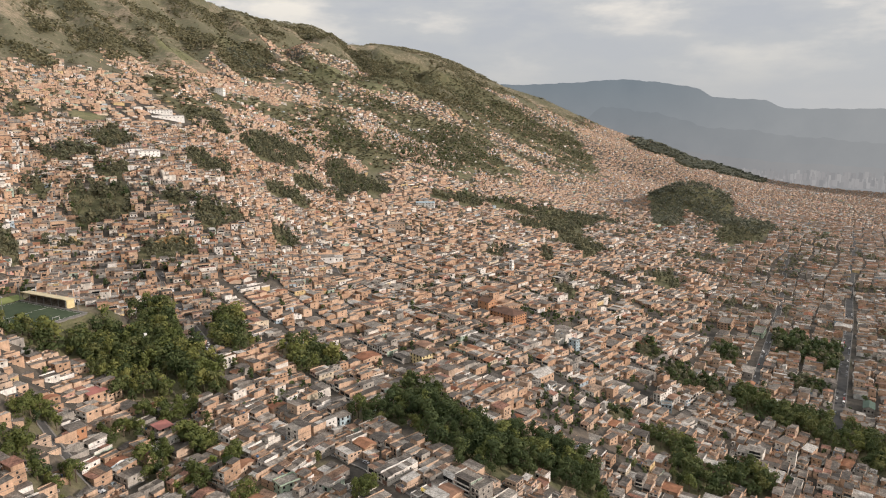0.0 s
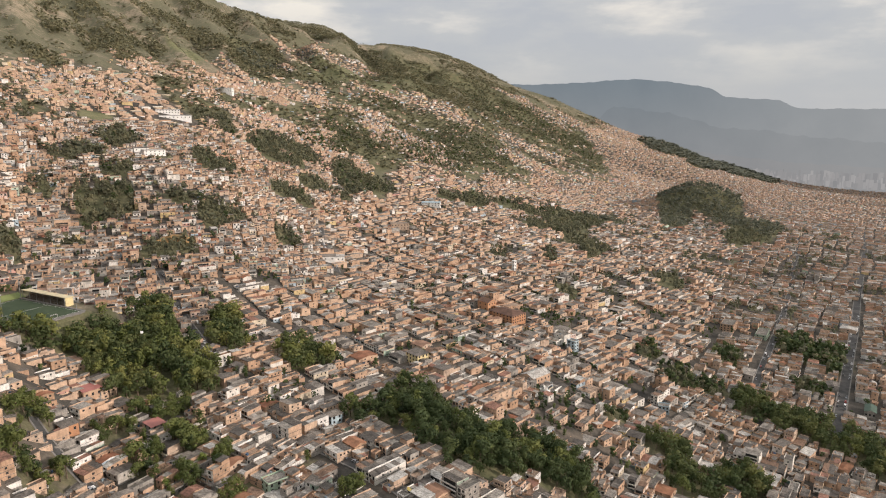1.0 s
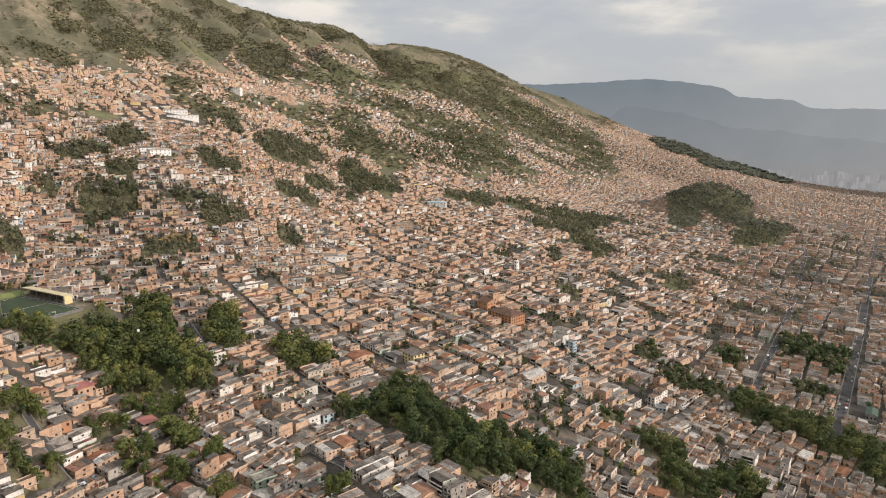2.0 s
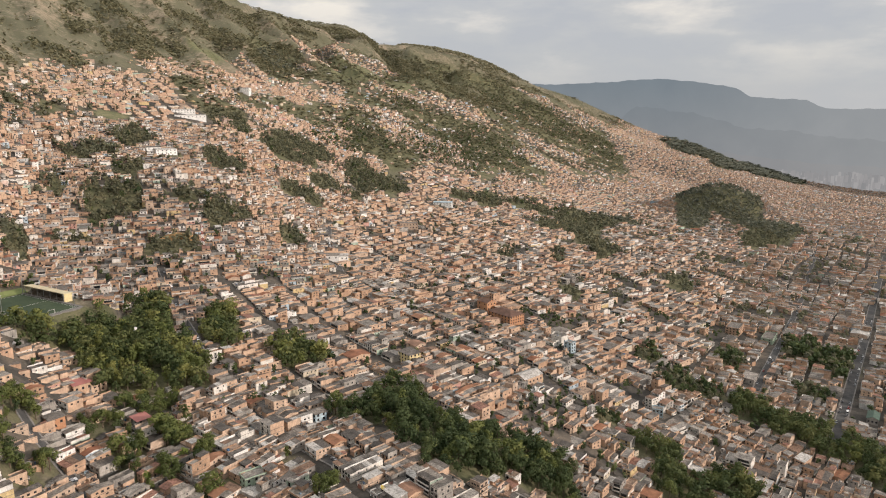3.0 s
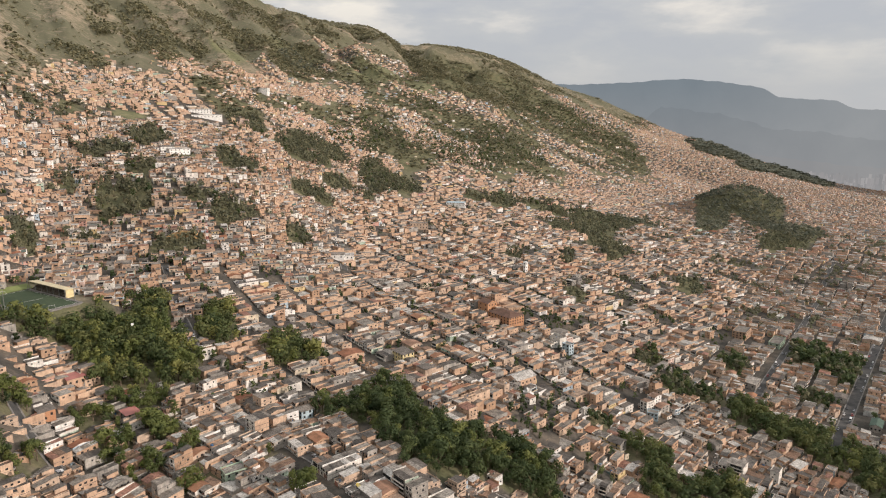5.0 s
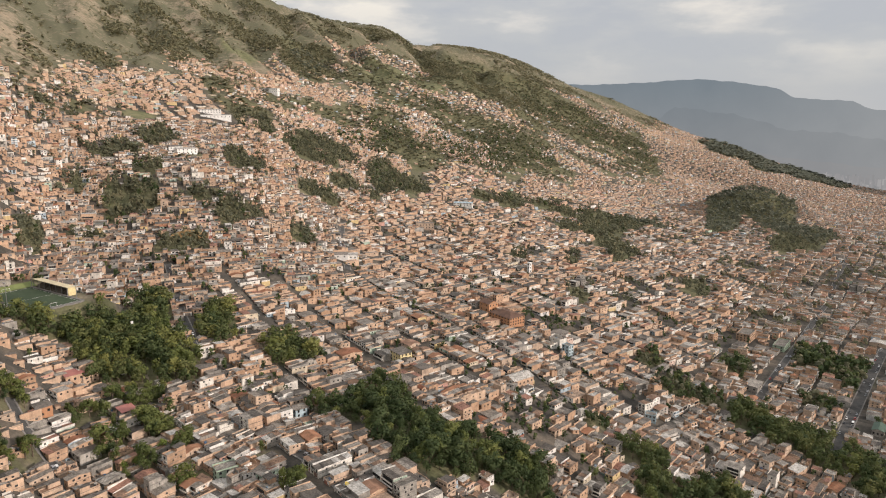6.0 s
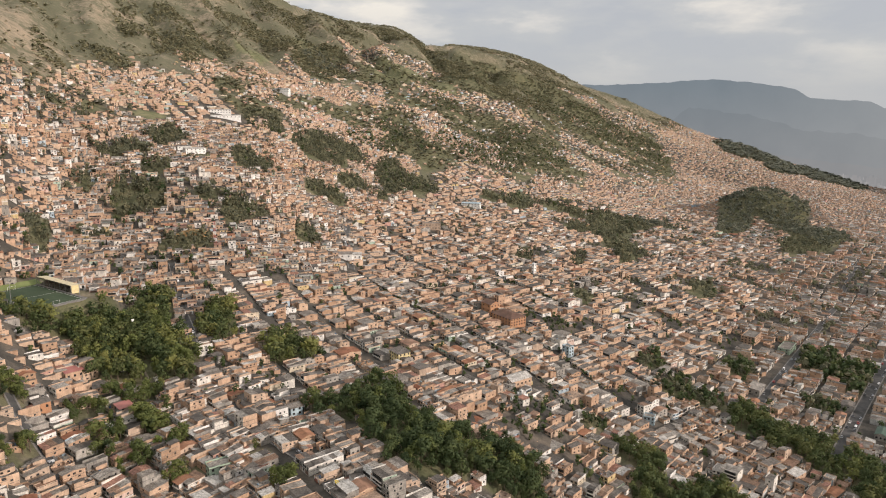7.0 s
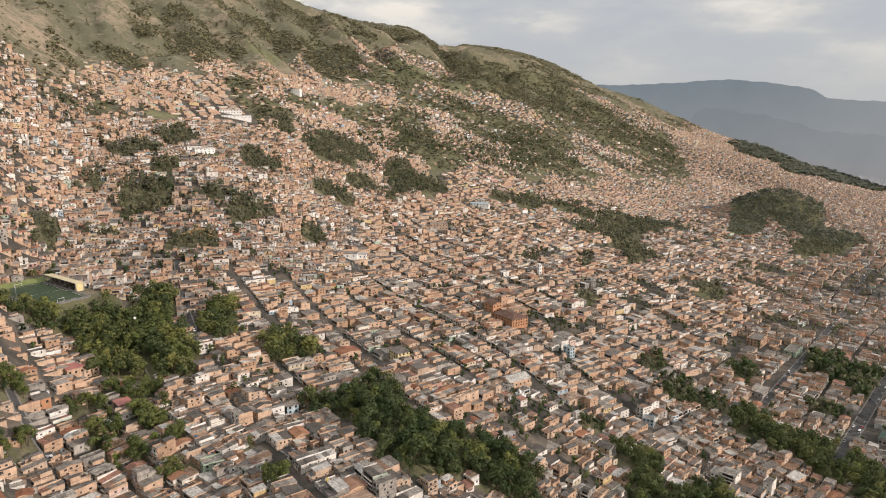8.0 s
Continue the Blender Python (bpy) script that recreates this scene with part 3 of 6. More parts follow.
# ---- far mountains: a glowing backdrop behind everything, haze painted into its colour ----
def far_mountains():
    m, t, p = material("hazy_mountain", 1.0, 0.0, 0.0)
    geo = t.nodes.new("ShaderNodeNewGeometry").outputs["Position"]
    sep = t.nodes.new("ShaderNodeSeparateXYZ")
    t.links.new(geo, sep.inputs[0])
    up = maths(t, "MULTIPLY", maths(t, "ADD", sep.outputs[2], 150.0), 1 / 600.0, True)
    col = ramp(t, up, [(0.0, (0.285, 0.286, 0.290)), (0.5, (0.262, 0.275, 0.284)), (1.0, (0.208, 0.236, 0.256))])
    # thicker haze down the valley, mixed into the colour
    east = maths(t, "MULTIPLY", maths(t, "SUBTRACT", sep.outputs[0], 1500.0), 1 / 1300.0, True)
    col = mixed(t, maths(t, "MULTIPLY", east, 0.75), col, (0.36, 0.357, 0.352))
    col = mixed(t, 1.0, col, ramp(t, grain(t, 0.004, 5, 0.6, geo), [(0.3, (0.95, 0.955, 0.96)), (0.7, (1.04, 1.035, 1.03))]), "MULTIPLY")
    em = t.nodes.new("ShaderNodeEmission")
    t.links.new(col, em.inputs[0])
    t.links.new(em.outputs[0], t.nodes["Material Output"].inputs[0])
    az = np.arange(-60, 60.1, 0.25)

    def line(bear, top, rough):
        return np.interp(az, bear, top) + rough * (np.sin(az * 1.9) * np.sin(az * 0.7 + 1) + 0.5 * np.sin(az * 5.3 + rough) + 0.3 * np.sin(az * 9.1))

    far_crest = line([-60, 4, 8.1, 10.3, 13, 16.5, 18.2, 20.0, 21.6, 23.2, 24.3, 26.0, 28, 29.3, 32.5, 38, 46, 60],
                     [426, 436, 450, 446, 456, 473, 474, 458, 436, 412, 358, 346, 335, 286, 281, 286, 296, 286], 3.0)
    shoulder = line([-60, 12, 16, 20, 24, 27, 30, 34, 40, 60], [40, 40, 300, 262, 168, 150, 118, 92, 70, 60], 7.0)
    floor = line([-60, 18, 22, 26, 29, 33, 40, 60], [-60, -60, 20, -18, -40, -52, -60, -60], 4.0)
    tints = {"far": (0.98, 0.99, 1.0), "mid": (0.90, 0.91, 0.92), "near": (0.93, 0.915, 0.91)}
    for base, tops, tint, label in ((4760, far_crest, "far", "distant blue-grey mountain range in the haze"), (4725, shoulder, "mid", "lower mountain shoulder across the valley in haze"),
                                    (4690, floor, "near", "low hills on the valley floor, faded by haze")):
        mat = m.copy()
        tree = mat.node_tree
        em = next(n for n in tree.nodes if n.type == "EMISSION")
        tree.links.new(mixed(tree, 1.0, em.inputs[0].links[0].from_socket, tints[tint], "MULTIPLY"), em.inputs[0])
        verts, faces, rows = [], [], 10
        for k in range(rows):
            s = k / (rows - 1)
            r = base + 30 * s
            for b, h in zip(np.radians(az), tops):
                verts.append((r * math.sin(b), r * math.cos(b), -260 + (h + 260) * s ** 0.9))
        n = len(az)
        for k in range(rows - 1):
            for i in range(n - 1):
                faces.append((k * n + i, k * n + i + 1, (k + 1) * n + i + 1, (k + 1) * n + i))
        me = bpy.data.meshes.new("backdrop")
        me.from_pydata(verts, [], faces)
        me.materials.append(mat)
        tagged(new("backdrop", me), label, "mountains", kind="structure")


far_mountains()


def far_city():
    """Pale blocks of the city on the valley floor, the haze put into their glowing colour."""
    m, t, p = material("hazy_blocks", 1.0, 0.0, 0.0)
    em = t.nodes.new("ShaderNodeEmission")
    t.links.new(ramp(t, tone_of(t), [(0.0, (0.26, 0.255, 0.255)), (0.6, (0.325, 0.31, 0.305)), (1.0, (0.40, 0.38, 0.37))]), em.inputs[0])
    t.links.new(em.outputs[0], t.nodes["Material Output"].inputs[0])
    r = random.Random(3)
    q = Quads()
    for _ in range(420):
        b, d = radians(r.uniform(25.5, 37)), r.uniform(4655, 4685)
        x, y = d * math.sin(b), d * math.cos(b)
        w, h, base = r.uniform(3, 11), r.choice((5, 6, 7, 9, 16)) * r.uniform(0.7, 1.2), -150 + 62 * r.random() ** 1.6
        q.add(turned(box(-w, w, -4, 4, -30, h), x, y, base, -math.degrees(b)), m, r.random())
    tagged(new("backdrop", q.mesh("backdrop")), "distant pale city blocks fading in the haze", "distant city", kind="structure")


far_city()


# ---- houses ----
def house_parts(w, d, floors, sink, look_of, rnd, detail):
    """One town house in its own axes: front at -y, party walls at +-x, ground at z 0. Lists of (part, material, tone, corners)."""
    out = []

    def pane(side, *size):
        return box(*size) if detail >= 1 else [box(*size)[side]]

    fh = 2.3 + 0.25 * rnd.random()
    top = floors * fh
    hx, hy = w / 2, d / 2
    tone = rnd.random()
    wall = look_of["wall"]
    if wall is PAINT:
        tone *= 0.55
    front = look_of["front"]
    ft = rnd.random()
    b = box(-hx, hx, -hy, hy, -sink, top)
    out.append(("wall", front, ft if front is PAINT else tone, [b[0]]))
    east = PAINT if rnd.random() < (0.26 if look_of["busy"] else 0.12) else wall
    out.append(("wall", east, ft if east is PAINT else tone, [b[1]]))
    out.append(("wall", wall, tone, b[2:4]))
    # roof
    kind, rt = look_of["roof"], rnd.random()
    if kind == "slab":
        p, k = 0.16, 0.35 + 0.6 * rnd.random()
        out.append(("roof", TERRACE if rnd.random() < 0.42 else SLAB, rt, [((-hx, -hy, top), (hx, -hy, top), (hx, hy, top), (-hx, hy, top))]))
        rail = box(-hx, hx, -hy, -hy + p, top, top + k) + box(-hx, -hx + p, -hy + p, hy, top, top + k) + box(hx - p, hx, -hy + p, hy, top, top + k)
        out.append(("parapet", wall, tone, rail))
        if rnd.random() < 0.45 and detail >= 1:
            # walls of a storey begun and left
            y0, h = -hy + d * (0.3 + 0.4 * rnd.random()), 1.0 + 1.2 * rnd.random()
            s = rnd.choice((-1, 1))
            xa, xb = sorted((s * (hx - p), -s * hx * 0.4 * rnd.random()))
            xc, xd = sorted((s * hx, s * (hx - p)))
            out.append(("unfinished_wall", wall, tone, box(xa, xb, y0, y0 + p, top, top + h) + box(xc, xd, y0, y0 + (hy - y0) * 0.8, top + 0.02, top + h)))
        if rnd.random() < 0.40:
            # a room on the roof terrace under its own sheet roof
            x0, x1 = (-hx + p, hx - p) if rnd.random() < 0.45 else (-hx + p, -hx + p + w * 0.5)
            y0, y1 = (-hy + d * (0.25 + 0.3 * rnd.random()), hy - 0.05)
            h = 2.2 + 0.4 * rnd.random()
            out.append(("upper_room", wall, tone, box(x0, x1, y0, y1, top, top + h)[:4]))
            out.append(("roof", SHEET, rnd.random(), tilted(x0 - 0.25, x1 + 0.25, y0 - 0.5, y1 + 0.2, top + h + 0.10, top + h + 0.55, 0.12)))
            if detail > 1:
                out.append(("window", PANE, rnd.random(), box(x0 + 0.5, x0 + 1.4, y0 - 0.05, y0 + 0.02, top + 0.9, top + 1.9)))
    elif kind == "sheet":
        rise = 0.5 + 0.7 * rnd.random()
        s = 1 if rnd.random() < 0.5 else -1
        za, zb = (top + 0.15, top + 0.15 + rise) if s > 0 else (top + 0.15 + rise, top + 0.15)
        # laid in patches of different age along the house
        n = max(1, round(d / ((2.6 if detail > 1 else 3.4) + 3 * rnd.random())))
        for i in range(n):
            y0, y1 = -hy + d * i / n, -hy + d * (i + 1) / n
            z0, z1 = za + (zb - za) * i / n, za + (zb - za) * (i + 1) / n
            up = 0.25 * rnd.random() if i else 0.0
            out.append(("roof", SHEET, rt if rnd.random() < 0.4 else rnd.random(), tilted(-hx - 0.1, hx + 0.1, y0 - (0.5 if i == 0 else 0.12), y1 + (0.3 if i == n - 1 else 0.12), z0 + up, z1 + up, 0.12)))
        side = [((-hx, -hy, top), (hx, -hy, top), (hx, -hy, za), (-hx, -hy, za)), ((hx, -hy, top), (hx, hy, top), (hx, hy, zb), (hx, -hy, za)),
                ((hx, hy, top), (-hx, hy, top), (-hx, hy, zb), (hx, hy, zb)), ((-hx, hy, top), (-hx, -hy, top), (-hx, -hy, za), (-hx, hy, zb))]
        out.append(("wall", wall, tone, [side[0], side[1], side[3]]))
        out.append(("wall", wall, tone, [((hx, hy, top), (-hx, hy, top), (-hx, hy, zb), (hx, hy, zb))]))
        # party walls carried up past the roof
        for side_x in (-1, 1):
            if rnd.random() < 0.5:
                k = 0.1 + 0.55 * rnd.random()
                x0, x1 = sorted((side_x * (hx - 0.16), side_x * (hx + 0.12)))
                out.append(("parapet", wall, tone, box(x0, x1, -hy, hy, top, max(za, zb) + k)))
    else:
        rise = 1.0 + 0.5 * rnd.random()
        mat = TILE if rnd.random() < 0.4 else SHEET
        out.append(("roof", mat, rt, tilted(-hx - 0.3, hx + 0.3, -hy - 0.6, 0.0, top + 0.1, top + 0.1 + rise, 0.14)))
        out.append(("roof", mat, rt, tilted(-hx - 0.3, hx + 0.3, 0.0, hy + 0.5, top + 0.1 + rise, top + 0.1, 0.14)))
        for x in (-hx, hx):
            out.append(("wall", wall, tone, [((x, -hy, top), (x, hy, top), (x, 0.05, top + rise), (x, -0.05, top + rise))]))
    if detail == 0:
        return out
    # openings, floor by floor, and balconies
    loggia = rnd.random() < look_of.get("loggia", 0.34)
    for k in range(floors):
        z = k * fh
        if k == 0 and rnd.random() < 0.4:
            # shop or garage opening
            x, wd = (rnd.random() - 0.5) * w * 0.2, w * 0.30
            out.append(("door", DOOR, rnd.random(), box(x - wd, x + wd, -hy - 0.06, -hy + 0.02, 0, 2.25)))
        elif k > 0 and loggia:
            # a dark panel on the wall stands in for the shade of a recessed balcony
            x, wd = (rnd.random() - 0.5) * w * 0.12, w * (0.34 + 0.08 * rnd.random())
            out.append(("window", PANE, rnd.random(), pane(0, x - wd, x + wd, -hy - 0.05, -hy + 0.02, z + 0.1, z + 2.15)))
        else:
            n = 2 if w > 5 and not (look_of["bare"] and rnd.random() < 0.6) else 1
            for i in range(n):
                x = (i - (n - 1) / 2) * w / n + 0.25 * (rnd.random() - 0.5)
                ww, z0, z1 = 0.6 + 0.35 * rnd.random(), z + 0.75, z + 2.0
                if k == 0 and i == 0:
                    wd = 0.55 if rnd.random() < 0.6 else 1.15
                    out.append(("door", DOOR, rnd.random(), box(x - wd, x + wd, -hy - 0.06, -hy + 0.02, 0, 2.2)))
                    continue
                tall = k > 0 and rnd.random() < 0.3
                out.append(("window", PANE, rnd.random(), pane(0, x - ww, x + ww, -hy - 0.05, -hy + 0.02, z + 0.1 if tall else z0, z1)))
        if k == 0 and detail >= 1 and front is PAINT and rnd.random() < 0.5:
            # darker painted foot of the wall
            out.append(("plinth", rnd.choice((PLASTER, DOOR, PAINT)), rnd.random(), box(-hx + 0.02, hx - 0.02, -hy - 0.04, -hy + 0.02, -sink * 0.5, 0.9)))
        if k > 0 and (loggia or look_of["balcony"]):
            o = 0.7 + 0.5 * rnd.random()
            rail = PAINT if rnd.random() < 0.7 else wall
            out.append(("balcony", SLAB if rail is wall else PAINT, ft * 0.5, box(-hx + 0.05, hx - 0.05, -hy - o, -hy, z - 0.16, z, True)))
            out.append(("balcony", rail, ft * 0.6 if rail is PAINT else tone, box(-hx + 0.05, hx - 0.05, -hy - o, -hy - o + 0.1, z, z + 0.75)))
        elif k > 0:
            out.append(("floor_band", SLAB, tone, box(-hx, hx, -hy - 0.12, -hy, z - 0.14, z + 0.1)))
        if detail < 0.7:
            continue
        # openings in the back and, above the neighbours, in the party walls
        for face in range(3):
            if face == 2:
                if rnd.random() < 0.85:
                    x = (rnd.random() - 0.5) * w * 0.4
                    out.append(("window", PANE, rnd.random(), pane(2, x - 0.5, x + 0.5, hy - 0.02, hy + 0.05, z + 0.9, z + 1.95)))
                continue
            s = -1 if face else 1
            rows = rnd.choice((0, 1, 2, 2, 3) if k else (0, 0, 1, 2)) if look_of["busy"] else rnd.choice((0, 0, 0, 1)) if k == 0 else rnd.choice((0, 0, 0, 1)) if look_of["bare"] else rnd.choice((0, 1, 2, 2))
            for i in range(rows):
                o = ((i + 0.5) / rows - 0.5) * d * 0.8 + (rnd.random() - 0.5) * 0.8
                half = 0.35 + 0.35 * rnd.random()
                out.append(("window", PANE, rnd.random(), pane(1 if s > 0 else 3, min(s * (hx - 0.02), s * (hx + 0.05)), max(s * (hx - 0.02), s * (hx + 0.05)), o - half, o + half, z + 0.9, z + 1.95)))
    if detail >= 1 and kind == "slab" and rnd.random() < 0.55:
        # laundry shelter: a small sheet roof on a low wall
        x0, y0 = -hx + 0.3 + rnd.random() * w * 0.3, -hy + 0.4 + rnd.random() * d * 0.25
        x1, y1 = x0 + 1.6 + rnd.random() * 1.2, y0 + 1.5 + rnd.random() * 1.6
        out.append(("upper_room", wall, tone, box(x0 + 0.1, x1 - 0.1, y1 - 0.3, y1 - 0.1, top, top + 1.9)[:4]))
        out.append(("roof", SHEET, rnd.random(), tilted(x0, x1, y0, y1, top + 1.7, top + 2.05, 0.08)))
    if detail >= 1 and rnd.random() < 0.3:
        # awning over the street door
        x0 = -hx + 0.2 + rnd.random() * w * 0.3
        out.append(("awning", SHEET, rnd.random(), tilted(x0, x0 + w * 0.55, -hy - 1.0, -hy + 0.02, 2.25, 2.6, 0.07)))
    if detail >= 1 and kind == "slab":
        # odds and ends kept on the terrace
        for _ in range(rnd.choice((0, 1, 2, 3))):
            x, y, sx, sy = (rnd.random() - 0.5) * (w - 1.6), -hy + 0.9 + rnd.random() * (d - 2.2), 0.25 + 0.5 * rnd.random(), 0.25 + 0.7 * rnd.random()
            mat = rnd.choice((SHEET, SHEET, PLASTER, PAINT, BLUER, TANK, DOOR))
            out.append(("clutter", mat, rnd.random(), box(x - sx, x + sx, y - sy, y + sy, top, top + 0.3 + 0.7 * rnd.random())))
    if detail > 1:
        # concrete floor edges that show in the party walls
        for k in range(1, floors + (kind == "slab")):
            z0, z1, e = k * fh - 0.12, k * fh + 0.1, 0.04
            out.append(("slab_edge", SLAB, 0.75 * rnd.random(), box(-hx - e, -hx, -hy, hy + e, z0, z1, True) + box(-hx, hx, hy, hy + e, z0, z1, True) + box(hx, hx + e, -hy, hy + e, z0, z1, True)))
        if rnd.random() < 0.3:
            # older lower storey, plastered
            s = rnd.choice((-1, 1))
            x0, x1 = sorted((s * hx, s * (hx + 0.03)))
            out.append(("render_coat", rnd.choice((PLASTER, PLASTER, PAINT)), rnd.random() * 0.5, box(x0, x1, -hy * rnd.random(), hy, -sink, fh - 0.12)))
        if rnd.random() < 0.45 and kind == "slab":
            x, y = (rnd.random() - 0.5) * w * 0.5, -hy + 1.2 + rnd.random()
            out.append(("water_tank", TANK, rnd.random(), drum(x, y, top, top + 1.05, 0.5, 0.56, 8)))
        if kind == "slab" and rnd.random() < 0.5:
            x = (rnd.random() - 0.5) * w * 0.6
            out.append(("column_stub", PLASTER, 0.5, box(x - 0.12, x + 0.12, -hy + 0.1, -hy + 0.34, top, top + 1.2)))
    return out


def town_house(w, d, floors, sink, look_of, rnd, detail):
    """A house as built on, bit by bit: deep ones have a front and a back wing of their own heights."""
    if d < 12.5 or rnd.random() < 0.25:
        return house_parts(w, d, floors, sink, look_of, rnd, detail)
    cut = d * (0.42 + 0.2 * rnd.random())
    gap = 2.2 + 0.8 * rnd.random() if rnd.random() < 0.6 else 0.02
    out = []
    other = dict(look_of, roof=rnd.choice(("slab", "sheet", "sheet", "gable")), front=look_of["wall"], balcony=False)
    if rnd.random() < 0.3:
        other["wall"] = PLASTER if look_of["wall"] is BRICK else BRICK
    f2 = max(1, floors + rnd.choice((-1, -1, 0, 0, 1)))
    for depth, y0, style, fl, turn in ((cut, -d / 2, look_of, floors, 1), (d - cut - gap, -d / 2 + cut + gap, other, f2, -1)):
        mid = y0 + depth / 2
        for part, mat, tone, corners in house_parts(w * (1 if turn > 0 else 0.97), depth, fl, sink, style, rnd, detail):
            q = np.asarray(corners, float).reshape(-1, 4, 3)
            if turn < 0:
                q = q * (-1, -1, 1)
                if part == "door":
                    continue
            out.append((part, mat, tone, q + (0, mid, 0)))
    if gap > 1:
        for x0 in (-w / 2, w / 2 - 0.15):
            out.append(("yard_wall", look_of["wall"], rnd.random(), box(x0, x0 + 0.15, -d / 2 + cut, -d / 2 + cut + gap, -sink, 2.4)))
    return out


def looks(rnd, zone=0, close=False):
    """Wall, front, roof and balconies of one house; the blocks round the main street are the best finished."""
    w = rnd.random()
    if close:
        wall = BRICK if w < 0.74 else (PLASTER if w < 0.87 else PAINT)
    else:
        wall = BRICK if w < 0.81 else (PLASTER if w < 0.87 else PAINT)
    f = rnd.random()
    painted = {0: 0.56, 1: 0.50, 2: 0.24, 0.5: 0.34, 3: 0.45}[zone] + 0.18 * close
    front = PAINT if f < painted else (PLASTER if f < painted + 0.1 and zone != 2 else wall)
    r = rnd.random()
    roof = "slab" if r < (0.30 if zone == 3 else 0.38) else ("sheet" if r < 0.93 else "gable")
    slope = zone in (0.5, 2) and not close
    return {"wall": wall, "front": front, "roof": roof, "balcony": rnd.random() < (0.18 if slope else 0.62 if close else 0.5), "loggia": 0.08 if slope else 0.4 if close else 0.3, "bare": slope, "busy": close}


# landmark footprints and wide roads keep their ground clear of ordinary houses
ROADS = [
    ("valley_avenue", [(255, 409), (275, 438), (314, 493), (360, 558), (423, 646), (517, 783), (581, 875), (760, 1129), (960, 1420)], 8.0),
    ("valley_street", [(232, 476), (239, 487), (310, 595), (380, 702), (527, 944), (650, 1140)], 5.4),
    ("hill_street", [(-104, 334), (-85, 314), (-68, 299), (-52, 285), (-37, 268), (-25, 251), (-10, 233)], 5.6),
    ("hill_lane", [(-214, 506), (-188, 460), (-166, 420), (-152, 398), (-143, 381)], 4.6),
    ("brow_street", [(-192, 287), (-180, 278), (-172, 274), (-162, 268), (-147, 255), (-128, 236)], 4.0),
    ("upper_street", [(-129, 769), (-117, 705), (-105, 662), (-95, 622)], 6.0),
]
FOOTPATHS = [
    ("wood_path", [(-172, 335), (-161, 335), (-151, 336), (-142, 335)], 1.8),
    ("slope_path", [(-165, 357), (-157, 348), (-149, 338)], 1.4),
]


def along(points, step):
    pts = np.array(points, float) * MAP
    seg = np.hypot(*np.diff(pts, axis=0).T)
    s = np.concatenate([[0], np.cumsum(seg)])
    q = np.arange(0, s[-1] + 0.01, step)
    return np.stack([np.interp(q, s, pts[:, 0]), np.interp(q, s, pts[:, 1])], 1)


def near_road(x, y, margin=1.2):
    hit = np.zeros(np.shape(x), bool)
    for _, pts, width in ROADS + FOOTPATHS:
        p = np.array(pts, float) * MAP
        for a, b in zip(p[:-1], p[1:]):
            ab = b - a
            t = np.clip(((x - a[0]) * ab[0] + (y - a[1]) * ab[1]) / (ab @ ab), 0, 1)
            hit |= np.hypot(x - a[0] - t * ab[0], y - a[1] - t * ab[1]) < width / 2 + margin
    return hit


LANDMARKS = [  # places kept clear for single large buildings, with a radius
    (38, 556, 9), (51, 531, 18), (-390, 1062, 22), (-372, 1040, 26), (-322, 806, 20), (-342, 822, 12), (-109, 648, 11), (-42, 890, 13), (-396, 1408, 22), (83, 710, 6),
    (306, 607, 14), (278, 618, 12), (5, 1095, 16), (57, 404, 5), (54, 419, 10), (299, 446, 13), (-66, 328, 5), (-180, 292, 6), (-85, 272, 6), (-23, 424, 7), (95, 488, 6), (-187, 329, 6), (-149, 310, 5), (141, 420, 7), (-180, 381, 4), (-102, 656, 10), (-56, 481, 10), (-197, 552, 5), (239, 500, 10), (-218, 566, 13),
]


def free_of_landmarks(x, y):
    ok = ~on_pitch(x, y)
    for lx, ly, lr in LANDMARKS:
        ok &= np.hypot(x - lx * MAP, y - ly * MAP) > lr * MAP
    return ok & ~near_road(x, y)


def valley_side(x, y):
    return (x / MAP - 172) > (y / MAP - 470) * 0.55


def facing_slope(x, y):
    """The slope beyond the sports ground, where the houses look down the hill."""
    az, r = polar(x, y)
    return (az + 1.5 * wobble(x, y, 40) < np.where(r < 545, -18.0, -9.0)) & (r + 25 * wobble(y, x, 30) > 440)


def near_slope(x, y):
    """Crowded rows with stepped lanes on the slope below the sports ground."""
    az, r = polar(x, y)
    return ((az + 2.0 * wobble(x, y, 40) < -15) & (r < 440)) | ((az > 5.5) & (r + 12 * wobble(y, x, 25) < 425))


def near_brow(x, y):
    """Long narrow houses stepping down the brow below the sports ground and the slope above the ravine."""
    az, r = polar(x, y)
    return ((az + 1.5 * wobble(x, y, 40) < -14.5) & (r < 432)) | ((az > 8.5) & (az < 34) & (r + 12 * wobble(y, x, 25) < 425))


def slope_of(x, y):
    gx = (height(x + 6, y) - height(x - 6, y)) / 12
    gy = (height(x, y + 6) - height(x, y - 6)) / 12
    return gx, gy


